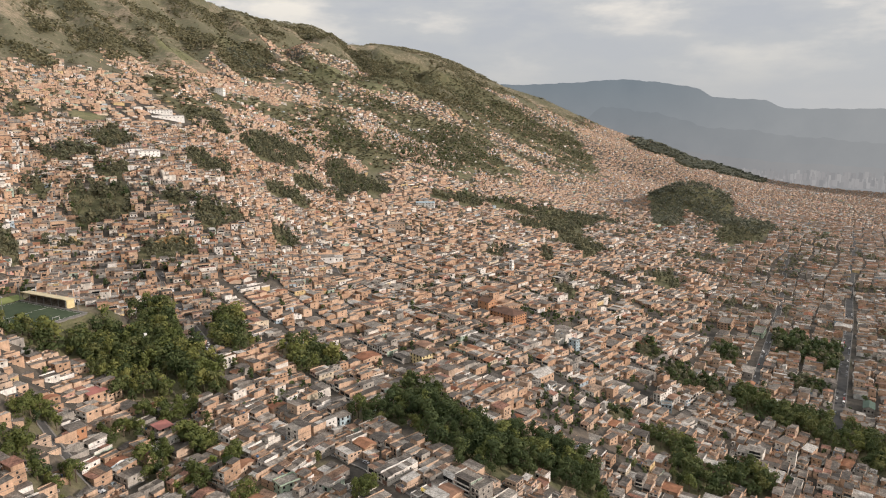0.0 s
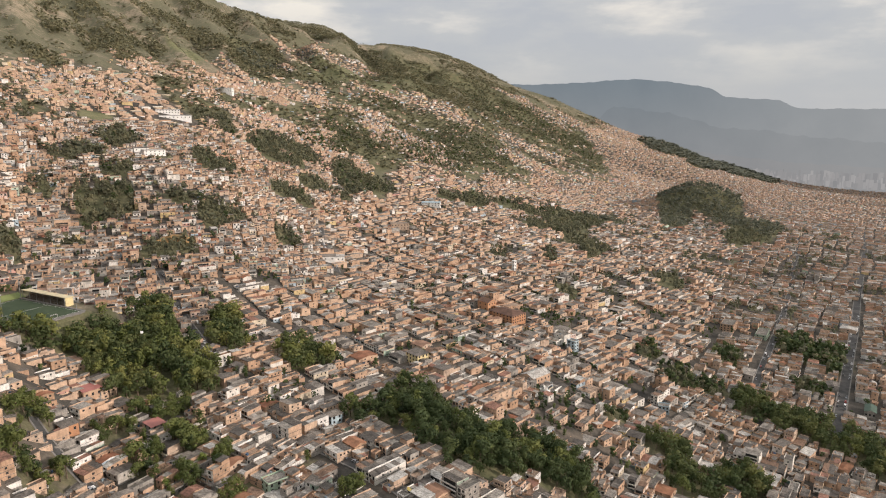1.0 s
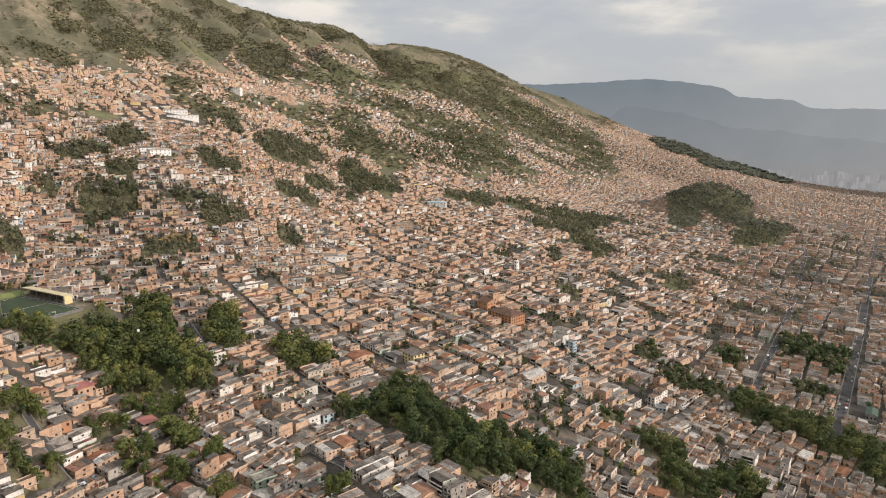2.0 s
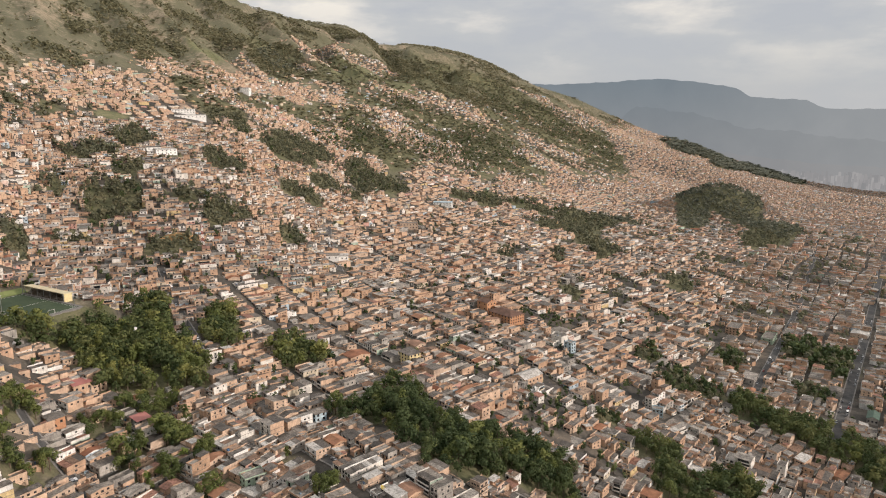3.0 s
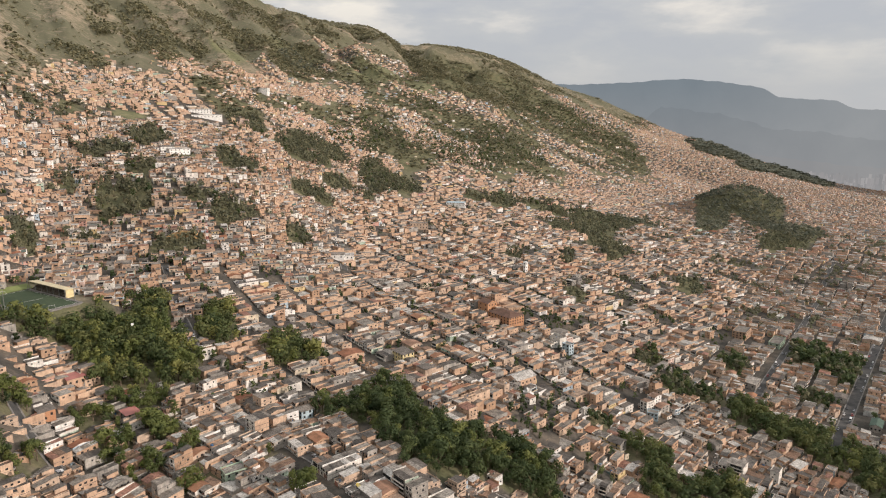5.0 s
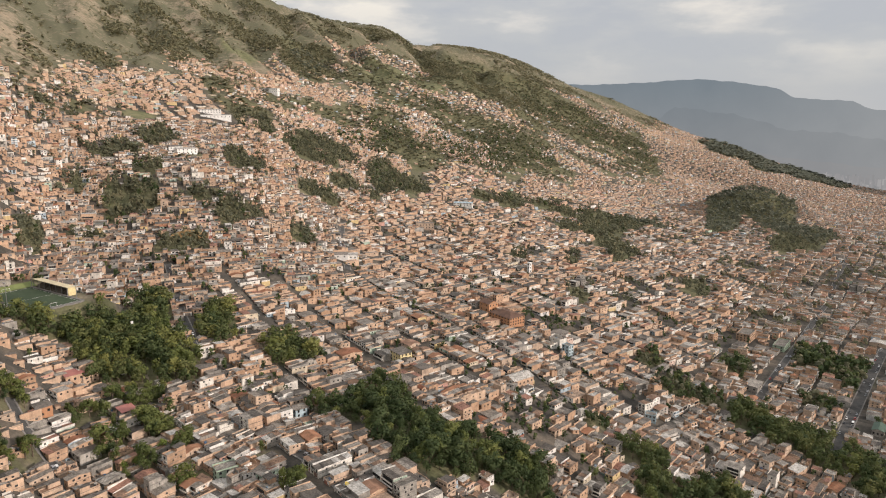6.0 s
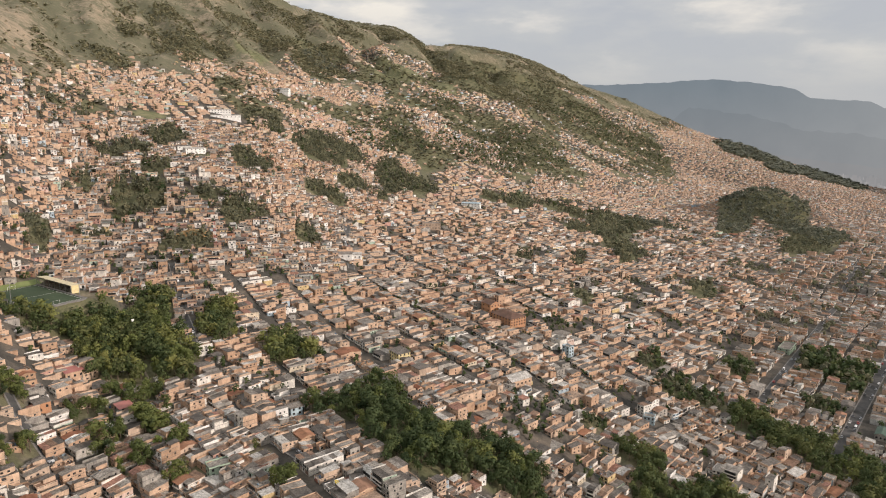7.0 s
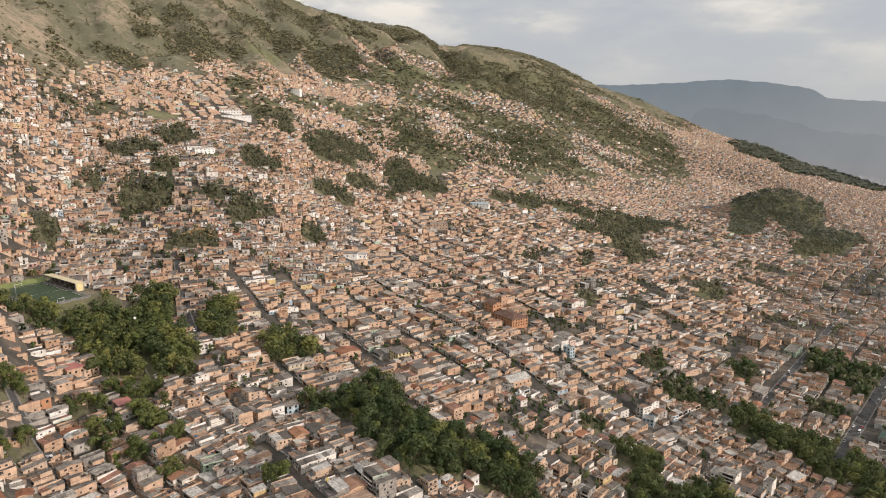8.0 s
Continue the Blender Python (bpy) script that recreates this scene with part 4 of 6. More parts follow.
def lattice(turn, period, phase, lot, deep, block, x0, x1, y0, y1, r0, r1, jitter, street=5.6, downhill=0.0, doubles=30):
    """Lots in rows on both sides of parallel streets: x, y, turn, frontage, depth. Shallow houses get another behind them."""
    c, s = math.cos(radians(turn)), math.sin(radians(turn))
    corner = np.array([(x0, y0), (x1, y0), (x0, y1), (x1, y1)], float)
    u, v = corner @ (c, s), corner @ (-s, c)
    rows = np.arange(math.floor((v.min() - phase) / period), math.ceil((v.max() - phase) / period) + 1)
    lots = np.arange(math.floor(u.min() / lot), math.ceil(u.max() / lot) + 1)
    per = max(4, int(block / lot))
    room = period / 2 - street / 2
    out = []
    for side in (-1, 1):
        k, i = np.meshgrid(rows, lots)
        k, i = k.ravel(), i.ravel()
        keep = (i + (k * 3 + (side > 0)) % per) % per != 0
        k, i = k[keep], i[keep]
        # some neighbours are one wide house
        pair = (((i // 2) * 31 + k * 17 + side * 5) * 2654435761) % 97 < doubles
        keep = ~pair | (i % 2 == 0)
        k, i, pair = k[keep], i[keep], pair[keep]
        n = len(i)
        uu = (i + 0.5 * pair) * lot + rng.uniform(-jitter, jitter, n) + (k % 2) * lot * 0.4
        wide = lot * rng.uniform(0.97, 1.0, n) * (1 + pair)
        long = rng.random(n) < 0.62
        dd = np.where(long, room * rng.uniform(0.72, 0.99, n), room * rng.uniform(0.42, 0.56, n)) if room > 14 else np.minimum(deep, room * 0.99) * rng.uniform(0.80, 1.0, n)
        face = turn + (180.0 if side < 0 else 0.0)
        # every other gap is only a footway
        vv = phase + k * period + side * (street / 2 + dd / 2 + rng.uniform(0, 0.5, n) + np.where(k % 2 == 0, 0.4, -1.4) * (9.8 < room < 14))
        faces = np.where(rng.random(n) < downhill, turn, face)
        sets = [(uu, vv, faces, wide, dd)]
        if room > 14:
            rest = room - dd - 1.0
            more = ~long & (rng.random(n) < 0.85)
            d2 = rest * rng.uniform(0.8, 0.98, n)
            v2 = phase + k * period + side * (room + street / 2 - d2 / 2 - 0.1)
            sets.append((uu[more], v2[more], np.full(more.sum(), face + 180), wide[more] * 0.97, d2[more]))
        for us, vs, fs, ws, ds in sets:
            out.append(np.stack([us * c - vs * s, us * s + vs * c, fs, ws, ds], 1))
    q = np.concatenate(out)
    # the rows bend a little, more so farther off
    x, y = q[:, 0].copy(), q[:, 1].copy()
    far = 1.2 + 6.0 * smooth(np.hypot(x, y), 450, 1500)
    q[:, 0] += far * wobble(x, y, 64)
    q[:, 1] += far * wobble(y, x, 81)
    q[:, 2] += far * 0.8 * wobble(x + 50, y, 64) + rng.uniform(-0.7, 0.7, len(q))
    az, r = polar(q[:, 0], q[:, 1])
    return q[(az > -43) & (az < 41) & (r > r0) & (r < r1)]


def all_lots():
    near = dict(x0=-1000, x1=1100, y0=200, y1=1560, r0=200, r1=1050)
    a = np.concatenate([lattice(-48, 53.52, 173, 5.6, 11, 100, **dict(near, r1=408), jitter=0.1, street=7.2),
                        lattice(-50, 53.52, 180, 6.4, 11, 100, **dict(near, r0=408), jitter=0.1, street=9.8)])
    b = lattice(54.5, 43.2, 30.0, 6.6, 12, 110, **near, jitter=0.3, street=4.6)
    e = lattice(25, 20.5, 9, 7.3, 9.2, 80, **near, jitter=0.5, street=2.4, downhill=0.8, doubles=16)
    h = lattice(47, 17.0, 6, 6.9, 7.9, 80, **near, jitter=1.3, street=2.0, doubles=16)
    t = np.concatenate([lattice(-37, 28.0, 8.0, 4.7, 12.0, 70, **dict(near, r1=345), jitter=0.2, street=4.2), lattice(-37, 25.0, 8.0, 4.9, 11.0, 60, **dict(near, r0=345, r1=470), jitter=0.35, street=3.2)])
    t = t[t[:, 0] < 0]
    t = np.concatenate([t, lattice(-40, 26.0, 3.0, 5.7, 11.0, 60, **dict(near, x0=40, r1=470), jitter=0.5, street=3.4)])
    wide = dict(x0=-2000, x1=2300, y0=600, y1=3100, r0=1050, r1=1800)
    a2 = lattice(-50, 53.52, 180, 7.2, 10.5, 100, **wide, jitter=0.9, street=9.0, doubles=10)
    b2 = lattice(54.5, 43.2, 30.0, 7.4, 11.4, 110, **wide, jitter=1.4, street=3.6, doubles=10)
    h2 = lattice(47, 16.4, 6, 7.6, 7.4, 90, **wide, jitter=1.4, street=1.8, doubles=10)
    deep = dict(x0=-3300, x1=3300, y0=1000, y1=4650, r0=1800, r1=4520)
    a3 = lattice(46, 26, 4, 10.6, 9.4, 90, **deep, jitter=3.4, street=5.4, doubles=10)
    sets = []
    for flat, valley, hill, slope, terrace in ((a, b, h, e, t), (a2, b2, h2, None, None), (a3, None, None, None, None)):
        for q, zone in ((flat, 0), (valley, 1), (hill, 2), (slope, 0.5), (terrace, 3)):
            if q is None:
                continue
            x, y = q[:, 0], q[:, 1]
            gx, gy = slope_of(x, y)
            steep = (np.hypot(gx, gy) + 0.05 * wobble(x, y, 60) > np.where(np.hypot(x, y) < 1020, 0.52, 0.34)) if valley is not None else np.zeros(len(x), bool)
            if valley is not None:
                steep |= (valley_side(x, y) & (np.hypot(x, y) < 640)) | near_slope(x, y)
            v = valley_side(x, y) if valley is not None else np.zeros(len(x), bool)
            left = facing_slope(x, y) if slope is not None else np.zeros(len(x), bool)
            brow = near_brow(x, y) if slope is not None else np.zeros(len(x), bool)
            steep &= ~brow
            left, v = left & ~brow, v & ~brow
            mine = brow if zone == 3 else (v & ~steep) if zone == 1 else (steep if zone == 2 else (left & ~steep if zone == 0.5 else ~v & ~steep & ~left & ~brow))
            dens = built_up(x, y)
            mine &= free_of_landmarks(x, y) & (rng.random(len(x)) < dens * (0.97 if zone < 2 else 0.96))
            q = q[mine].copy()
            if valley is None:
                q[:, :2] += rng.uniform(-6, 6, (len(q), 2))
                q[:, 2] += rng.uniform(-14, 14, len(q))
            if zone == 1:
                q[:, :2] += rng.uniform(-1.8, 1.8, (len(q), 2)) * (np.hypot(q[:, 0], q[:, 1]) > 760)[:, None]
                q[:, 2] += rng.uniform(-6, 6, len(q))
            if zone == 0.5:
                q[:, 2] += 12 * wobble(q[:, 0], q[:, 1], 38) + rng.uniform(-4, 4, len(q))
            if zone == 3:
                q[:, :2] += rng.uniform(-0.5, 0.5, (len(q), 2))
                q[:, 2] += 5 * wobble(q[:, 0], q[:, 1], 50) + rng.uniform(-2.5, 2.5, len(q))
            if zone == 2:
                # on steep ground the rows bend with the contour
                q[:, 2] += 14 * wobble(q[:, 0], q[:, 1], 45) + rng.uniform(-7, 7, len(q))
            sets.append(np.concatenate([q, np.full((len(q), 1), zone)], 1))
    return np.concatenate(sets)


def infill(lots, n, reach, frontage, depth, keep, lane, margin):
    """Small irregular houses in the gaps that the rows leave near the camera."""
    az, r = rng.uniform(-41, 39, n), 250 + reach * rng.random(n) ** 0.75
    x, y = r * np.sin(np.radians(az)), r * np.cos(np.radians(az))
    ok = free_of_landmarks(x, y) & ~near_road(x, y, margin) & (built_up(x, y) > keep)
    x, y = x[ok], y[ok]
    cell = {}
    for q in lots[np.hypot(lots[:, 0], lots[:, 1]) < 320 + reach]:
        cell.setdefault((int(q[0] // 14), int(q[1] // 14)), []).append((q[0], q[1], q[2], q[3], q[4]))
    more = []
    gx, gy = slope_of(x, y)
    valley = valley_side(x, y) & (np.hypot(x, y) > 640)
    left = facing_slope(x, y)
    calm = (np.hypot(gx, gy) < 0.52) & ~valley_side(x, y) & ~left & ~near_slope(x, y)
    for n, (px, py) in enumerate(zip(x, y)):
        w, d = rng.uniform(*frontage), rng.uniform(*depth)
        k = (int(px // 14), int(py // 14))
        clash = False
        for a in (-1, 0, 1):
            for b in (-1, 0, 1):
                for qx, qy, qt, qw, qd in cell.get((k[0] + a, k[1] + b), ()):
                    c, s = math.cos(radians(qt)), math.sin(radians(qt))
                    lx, ly = abs((px - qx) * c + (py - qy) * s), abs(-(px - qx) * s + (py - qy) * c)
                    if lx < qw / 2 + w * 0.5 and ly < qd / 2 + d * 0.5:
                        clash = True
        # keep the streets themselves open
        turn, phase = (-48, 173) if math.hypot(px, py) < 490 else (-50, 180)
        u = (-px * math.sin(radians(turn)) + py * math.cos(radians(turn)) - phase) / 53.52
        t = (-px * math.sin(radians(54.5)) + py * math.cos(radians(54.5)) - 30) / 43.2
        wide = 4.9 if math.hypot(px, py) > 490 else 3.6
        if clash or (abs(u - round(u)) * 53.52 < wide + lane and calm[n]) or (abs(t - round(t)) * 43.2 < 3.4 + lane and valley[n]):
            continue
        row = (px, py, (25 if left[n] else -48 + 180 * (rng.random() < 0.5)) + rng.uniform(-14, 14), w, d, 2.0)
        cell.setdefault(k, []).append(row[:5])
        more.append(row)
    return np.concatenate([lots, np.array(more)])


LOTS = infill(all_lots(), 12000, 650, (4.4, 6.6), (5.5, 8.6), 0.6, 4.6, 1.2)
LOTS = infill(LOTS, 14000, 480, (3.0, 4.6), (3.4, 6.0), 0.3, 2.0, 2.2)      # sheds and lean-tos
LOT_R = np.hypot(LOTS[:, 0], LOTS[:, 1])
LOTS = LOTS[np.argsort(LOT_R)]
LOT_R = np.sort(LOT_R)
LOT_Z = height(LOTS[:, 0], LOTS[:, 1])


def low_corner(q):
    c, s = np.cos(np.radians(q[:, 2])), np.sin(np.radians(q[:, 2]))
    low = np.full(len(q), 1e9)
    for sx in (-0.5, 0.5):
        for sy in (-0.5, 0.5):
            lx, ly = sx * q[:, 3], sy * q[:, 4]
            low = np.minimum(low, height(q[:, 0] + lx * c - ly * s, q[:, 1] + lx * s + ly * c))
    return low


# some lots are yards with a tree instead of a house
GROVE = smooth(wobble(LOTS[:, 0], LOTS[:, 1], 33) + 0.8 * wobble(LOTS[:, 1], LOTS[:, 0], 13), 0.32, 1.05)
YARD = (rng.random(len(LOTS)) < np.where(LOTS[:, 5] == 2, 0.05, 0.03) + np.select([(LOTS[:, 0] > 90) & (LOTS[:, 1] > 600), LOTS[:, 0] < -120], [0.95, 0.28], 0.5) * GROVE) & (LOT_R > 420) & (LOT_R < 1800)
YARDS = LOTS[YARD][:, :2]
LOTS, LOT_R, LOT_Z = LOTS[~YARD], LOT_R[~YARD], LOT_Z[~YARD]
LOT_LOW = low_corner(LOTS)
LOT_Z = LOT_LOW + np.select([LOT_R > 1260, LOTS[:, 5] == 3, LOTS[:, 5] == 2], [0.4, 0.3, 0.6], 0.5) * (LOT_Z - LOT_LOW)      # dug into the slope
HOUSE_LABELS = {"slab": "brick house with concrete roof terrace", "sheet": "brick house under corrugated sheet roof",
                "gable": "brick house with low pitched roof"}
FRONTS = {PAINT: "and painted street front", PLASTER: "and grey plastered front", BRICK: "and raw brick front"}


def storeys(rnd, zone, x, y, small=False):
    if small:
        return 1
    f = np.clip(0.75 * rnd.random() + 0.25 * (0.5 + 0.75 * wobble(x, y, 19)), 0, 1) if zone < 2 else rnd.random()
    table = (0.36, 0.88, 0.985) if zone < 2 else (0.54, 0.95, 0.994) if zone < 3 else (0.42, 0.92, 0.99)
    return 1 + sum(f > t for t in table)


def near_house(row, z, low, rnd):
    x, y, turn, w, d, zone = row
    style = looks(rnd, zone, True)
    parts = town_house(w, d, storeys(rnd, zone, x, y, d < 6.2), z - low + 0.6, style, rnd, 2)
    thing = new("house")
    thing.matrix_world = pose(x, y, z, 0, 0, turn)
    tagged(thing, HOUSE_LABELS[style["roof"]] + " " + FRONTS.get(style["front"], ""), "house", "hillside houses")
    groups = {}
    for n, (part, mat, tone, corners) in enumerate(parts):
        single = part in ("window", "door", "balcony", "water_tank", "column_stub", "floor_band", "clutter", "slab_edge", "yard_wall", "unfinished_wall", "render_coat", "parapet", "awning")
        key = (part, n // 2 if part == "balcony" else n) if single else (part, 0)
        groups.setdefault(key, Quads()).add(corners, mat, tone)
    for (part, _), quads in groups.items():
        child(part, quads.mesh(part), thing)


NEAR_COUNT = 290
CORE = (np.degrees(np.arctan2(LOTS[:, 0], LOTS[:, 1])) > -38) & (np.degrees(np.arctan2(LOTS[:, 0], LOTS[:, 1])) < 38) & (LOT_R > 255)
NEAR = np.where(CORE)[0][:NEAR_COUNT]


def town():
    """All the houses past the nearest, joined by district."""
    names = [("districts_near", 0, 720), ("districts_mid", 720, 1260)]
    chosen = set(NEAR.tolist())
    for name, lo, hi in names:
        q = Quads()
        for i in np.where((LOT_R >= lo) & (LOT_R < hi))[0]:
            if i in chosen:
                continue
            x, y, turn, w, d, zone = LOTS[i]
            rnd = random.Random(int(i) + 11)
            for part, mat, tone, corners in town_house(w, d, storeys(rnd, zone, x, y, d < 6.2), LOT_Z[i] - LOT_LOW[i] + 0.6, looks(rnd, zone, LOT_R[i] < 570), rnd, 2 if LOT_R[i] < 430 else 1 if LOT_R[i] < 640 else 0.75 if LOT_R[i] < 980 else 0.5):
                q.add(turned(corners, x, y, LOT_Z[i], turn), mat, tone)
        tagged(new("houses", q.mesh("houses")), "dense brick row houses with grey sheet and concrete roofs", "houses", kind="stuff")
    # farther off: walls, roofs, a dark opening or two
    far = np.where(LOT_R >= 1260)[0]
    q = Quads()
    n = len(far)
    L, z, low = LOTS[far], LOT_Z[far], LOT_LOW[far]
    c, s = np.cos(np.radians(L[:, 2])), np.sin(np.radians(L[:, 2]))
    fl = rng.choice([1, 2, 3], n, p=[0.70, 0.27, 0.03])
    top = fl * 2.5
    hx, hy = L[:, 3] / 2 * rng.uniform(0.85, 1.25, n), L[:, 4] / 2 * np.where(L[:, 4] > 9.5, rng.uniform(0.82, 1.0, n), rng.uniform(0.62, 0.98, n))

    def lay(pts):
        p = np.stack([np.stack([px * c - py * s + L[:, 0], px * s + py * c + L[:, 1], pz + z], -1) for px, py, pz in pts], 1)
        return p

    zb = low - z - 0.5
    sides = [((-hx, -hy), (hx, -hy)), ((hx, -hy), (hx, hy)), ((hx, hy), (-hx, hy)), ((-hx, hy), (-hx, -hy))]
    # wall tones kept high, so the paleness of haze sits in the colour
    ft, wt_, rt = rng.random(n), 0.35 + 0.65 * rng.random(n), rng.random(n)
    pale = inside(SCRUB_LAND, L[:, 0], L[:, 1]) > -0.2
    pick = rng.random(n) + 0.22 * pale
    tilt = rng.uniform(-0.1, 1.2, n) * (rng.random(n) < 0.6)
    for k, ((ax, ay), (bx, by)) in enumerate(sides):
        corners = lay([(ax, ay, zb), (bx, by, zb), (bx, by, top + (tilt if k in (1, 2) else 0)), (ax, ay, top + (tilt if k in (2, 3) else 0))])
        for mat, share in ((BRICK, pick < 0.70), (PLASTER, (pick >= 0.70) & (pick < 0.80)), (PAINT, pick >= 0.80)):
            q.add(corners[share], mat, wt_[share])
    ft = np.where((rt < 0.50) & (rng.random(n) < np.where(pale, 0.45, 0.18)), 0.78, ft)
    roof = lay([(-hx - .2, -hy - .4, top), (hx + .2, -hy - .4, top), (hx + .2, hy + .2, top + tilt), (-hx - .2, hy + .2, top + tilt)])
    for mat, share in ((SHEET, rt < 0.50), (SLAB, (rt >= 0.50) & (rt < 0.70)), (TERRACE, (rt >= 0.70) & (rt < 0.9)), (TILE, rt >= 0.9)):
        q.add(roof[share], mat, ft[share])
    # openings on the fronts
    for k in (-0.35,):
        for lev in (0, 1):
            ok = fl > lev
            x0 = hx * k
            o = lay([(x0 - 0.75, -hy - 0.05, lev * 2.7 + 0.8), (x0 + 0.75, -hy - 0.05, lev * 2.7 + 0.8), (x0 + 0.75, -hy - 0.05, lev * 2.7 + 2.1), (x0 - 0.75, -hy - 0.05, lev * 2.7 + 2.1)])
            q.add(o[ok], PANE, 0.4)
    # second rooms set back on some roofs
    up = rng.random(n) < 0.25
    h2 = rng.uniform(1.8, 2.8, n)
    for k, ((ax, ay), (bx, by)) in enumerate([((-hx, 0 * hx), (0.3 * hx, 0 * hx)), ((0.3 * hx, 0 * hx), (0.3 * hx, hy)), ((0.3 * hx, hy), (-hx, hy)), ((-hx, hy), (-hx, 0 * hx))]):
        q.add(lay([(ax, ay, top), (bx, by, top), (bx, by, top + h2), (ax, ay, top + h2)])[up], BRICK, wt_[up])
    q.add(lay([(-hx, 0 * hx, top + h2), (0.3 * hx, 0 * hx, top + h2), (0.3 * hx, hy, top + h2 + .3), (-hx, hy, top + h2 + .3)])[up], SHEET, rt[up])
    tagged(new("houses", q.mesh("houses")), "far hillside and valley districts of small brick houses", "houses", kind="stuff")


for i in NEAR:
    near_house(LOTS[i], LOT_Z[i], LOT_LOW[i], random.Random(int(i) + 11))
town()


# ---- roads, kerbs and traffic ----
def ribbon(line, offsets, lift):
    """Strips draped along a line; offsets across it, lift above the ground."""
    d = np.gradient(line, axis=0)
    n = np.stack([-d[:, 1], d[:, 0]], 1) / np.hypot(*d.T)[:, None]
    rows = []
    for o in offsets:
        p = line + n * o
        rows.append(np.column_stack([p, height(p[:, 0], p[:, 1]) + lift]))
    return [(rows[j][i], rows[j + 1][i], rows[j + 1][i + 1], rows[j][i + 1]) for j in range(len(rows) - 1) for i in range(len(line) - 1)]


def road(name, pts, width):
    line = along(pts, 4.0)
    h = width / 2
    q = Quads()
    q.add(ribbon(line, np.linspace(-h, h, 7), 0.30), ASPHALT)
    ob = new("road", q.mesh("road"))
    tagged(ob, "worn dark asphalt street between rows of houses", "road", kind="structure")
    for s in (-1, 1):
        k = Quads()
        o = sorted((s * h, s * (h + 1.0)))
        k.add(ribbon(line, np.linspace(o[0], o[1], 3), 0.45), PAVING)
        edge = [(a[0], a[1], b[1], b[0]) for a, b in zip(*(ribbon(line, (s * h - 0.01, s * h + 0.01), l) for l in (0.30, 0.45)))]
        k.add(edge, PAVING)
        tagged(new("pavement", k.mesh("pavement")), "narrow grey concrete pavement along the street", "pavement", kind="structure")
    return line


ROAD_LINES = [(road(*r), r[2]) for r in ROADS]


def footpath(name, pts, width):
    q = Quads()
    q.add(ribbon(along(pts, 1.5), np.linspace(-width / 2, width / 2, 4), 0.12), PATHSOIL)
    tagged(new("footpath", q.mesh("footpath")), "trodden pale earth path through the wood", "footpath", kind="structure")


for f in FOOTPATHS:
    footpath(*f)


def rounded(points, w, lift=0.0):
    """A body drawn from its side outline (y, z), w wide, narrowed at the shoulders."""
    out, n = [], len(points)
    for i in range(n - 1):
        (y0, z0, k0), (y1, z1, k1) = points[i], points[i + 1]
        a, b = w / 2 * k0, w / 2 * k1
        out.append(((-a, y0, z0), (a, y0, z0), (b, y1, z1), (-b, y1, z1)))
        for s in (-1, 1):
            out.append(((s * a, y0, z0), (s * b, y1, z1), (s * w / 2, y1, lift), (s * w / 2, y0, lift)))
    return out


def make_car(kind, tone):
    L, w, h = {"car": (4.1, 1.7, 1.45), "van": (5.0, 1.9, 2.1), "bus": (7.6, 2.3, 2.8)}[kind]
    thing = new("car" if kind == "car" else ("van" if kind == "van" else "bus"))
    y = L / 2
    body = Quads()
    if kind == "car":
        side = [(-y, 0.35, 0.9), (-y, 0.8, 0.95), (-y * 0.52, 0.92, 1.0), (y * 0.6, 0.95, 1.0), (y * 0.98, 0.85, 0.95), (y, 0.35, 0.9)]
        cab = [(-y * 0.55, 0.90, 0.96), (-y * 0.22, h, 0.80), (y * 0.42, h, 0.80), (y * 0.72, 0.92, 0.94)]
    else:
        side = [(-y, 0.4, 0.95), (-y, h * 0.45, 1.0), (y, h * 0.45, 1.0), (y, 0.4, 0.95)]
        cab = [(-y, h * 0.45, 0.99), (-y * 0.93, h, 0.90), (y * 0.97, h, 0.92), (y, h * 0.45, 0.99)]
    body.add(rounded(side, w, 0.32), CAR, tone)
    child("body", body.mesh("body"), thing)
    roof, glass = Quads(), Quads()
    c = rounded(cab, w, cab[0][1])
    glass.add([c[0], c[6]] + [c[i] for i in (1, 2, 4, 5, 7, 8)], PANE, 0.3)
    roof.add([c[3]] + box(-w * 0.36, w * 0.36, -y * 0.2 if kind == "car" else -y * 0.85, y * 0.4 if kind == "car" else y * 0.9, h, h + 0.05), CAR, tone)
    child("glazing", glass.mesh("glazing"), thing)
    child("roof", roof.mesh("roof"), thing)
    wheel = Quads()
    ring = [(0.32 * math.cos(k * math.pi / 4), 0.32 * math.sin(k * math.pi / 4)) for k in range(8)]
    for k in range(8):
        (a0, b0), (a1, b1) = ring[k], ring[(k + 1) % 8]
        wheel.add([((-0.1, a0, b0), (0.1, a0, b0), (0.1, a1, b1), (-0.1, a1, b1)), ((-0.1, 0, 0), (-0.1, a0, b0), (-0.1, a1, b1), (-0.1, 0, 0.001)),
                   ((0.1, 0, 0), (0.1, a1, b1), (0.1, a0, b0), (0.1, 0, 0.001))], RUBBER)
    me = wheel.mesh("wheel")
    for sx in (-1, 1):
        for sy in (-0.6, 0.6):
            o = child("wheel", me, thing)
            o.location = (sx * (w / 2 - 0.1), sy * y, 0.32)
    return thing


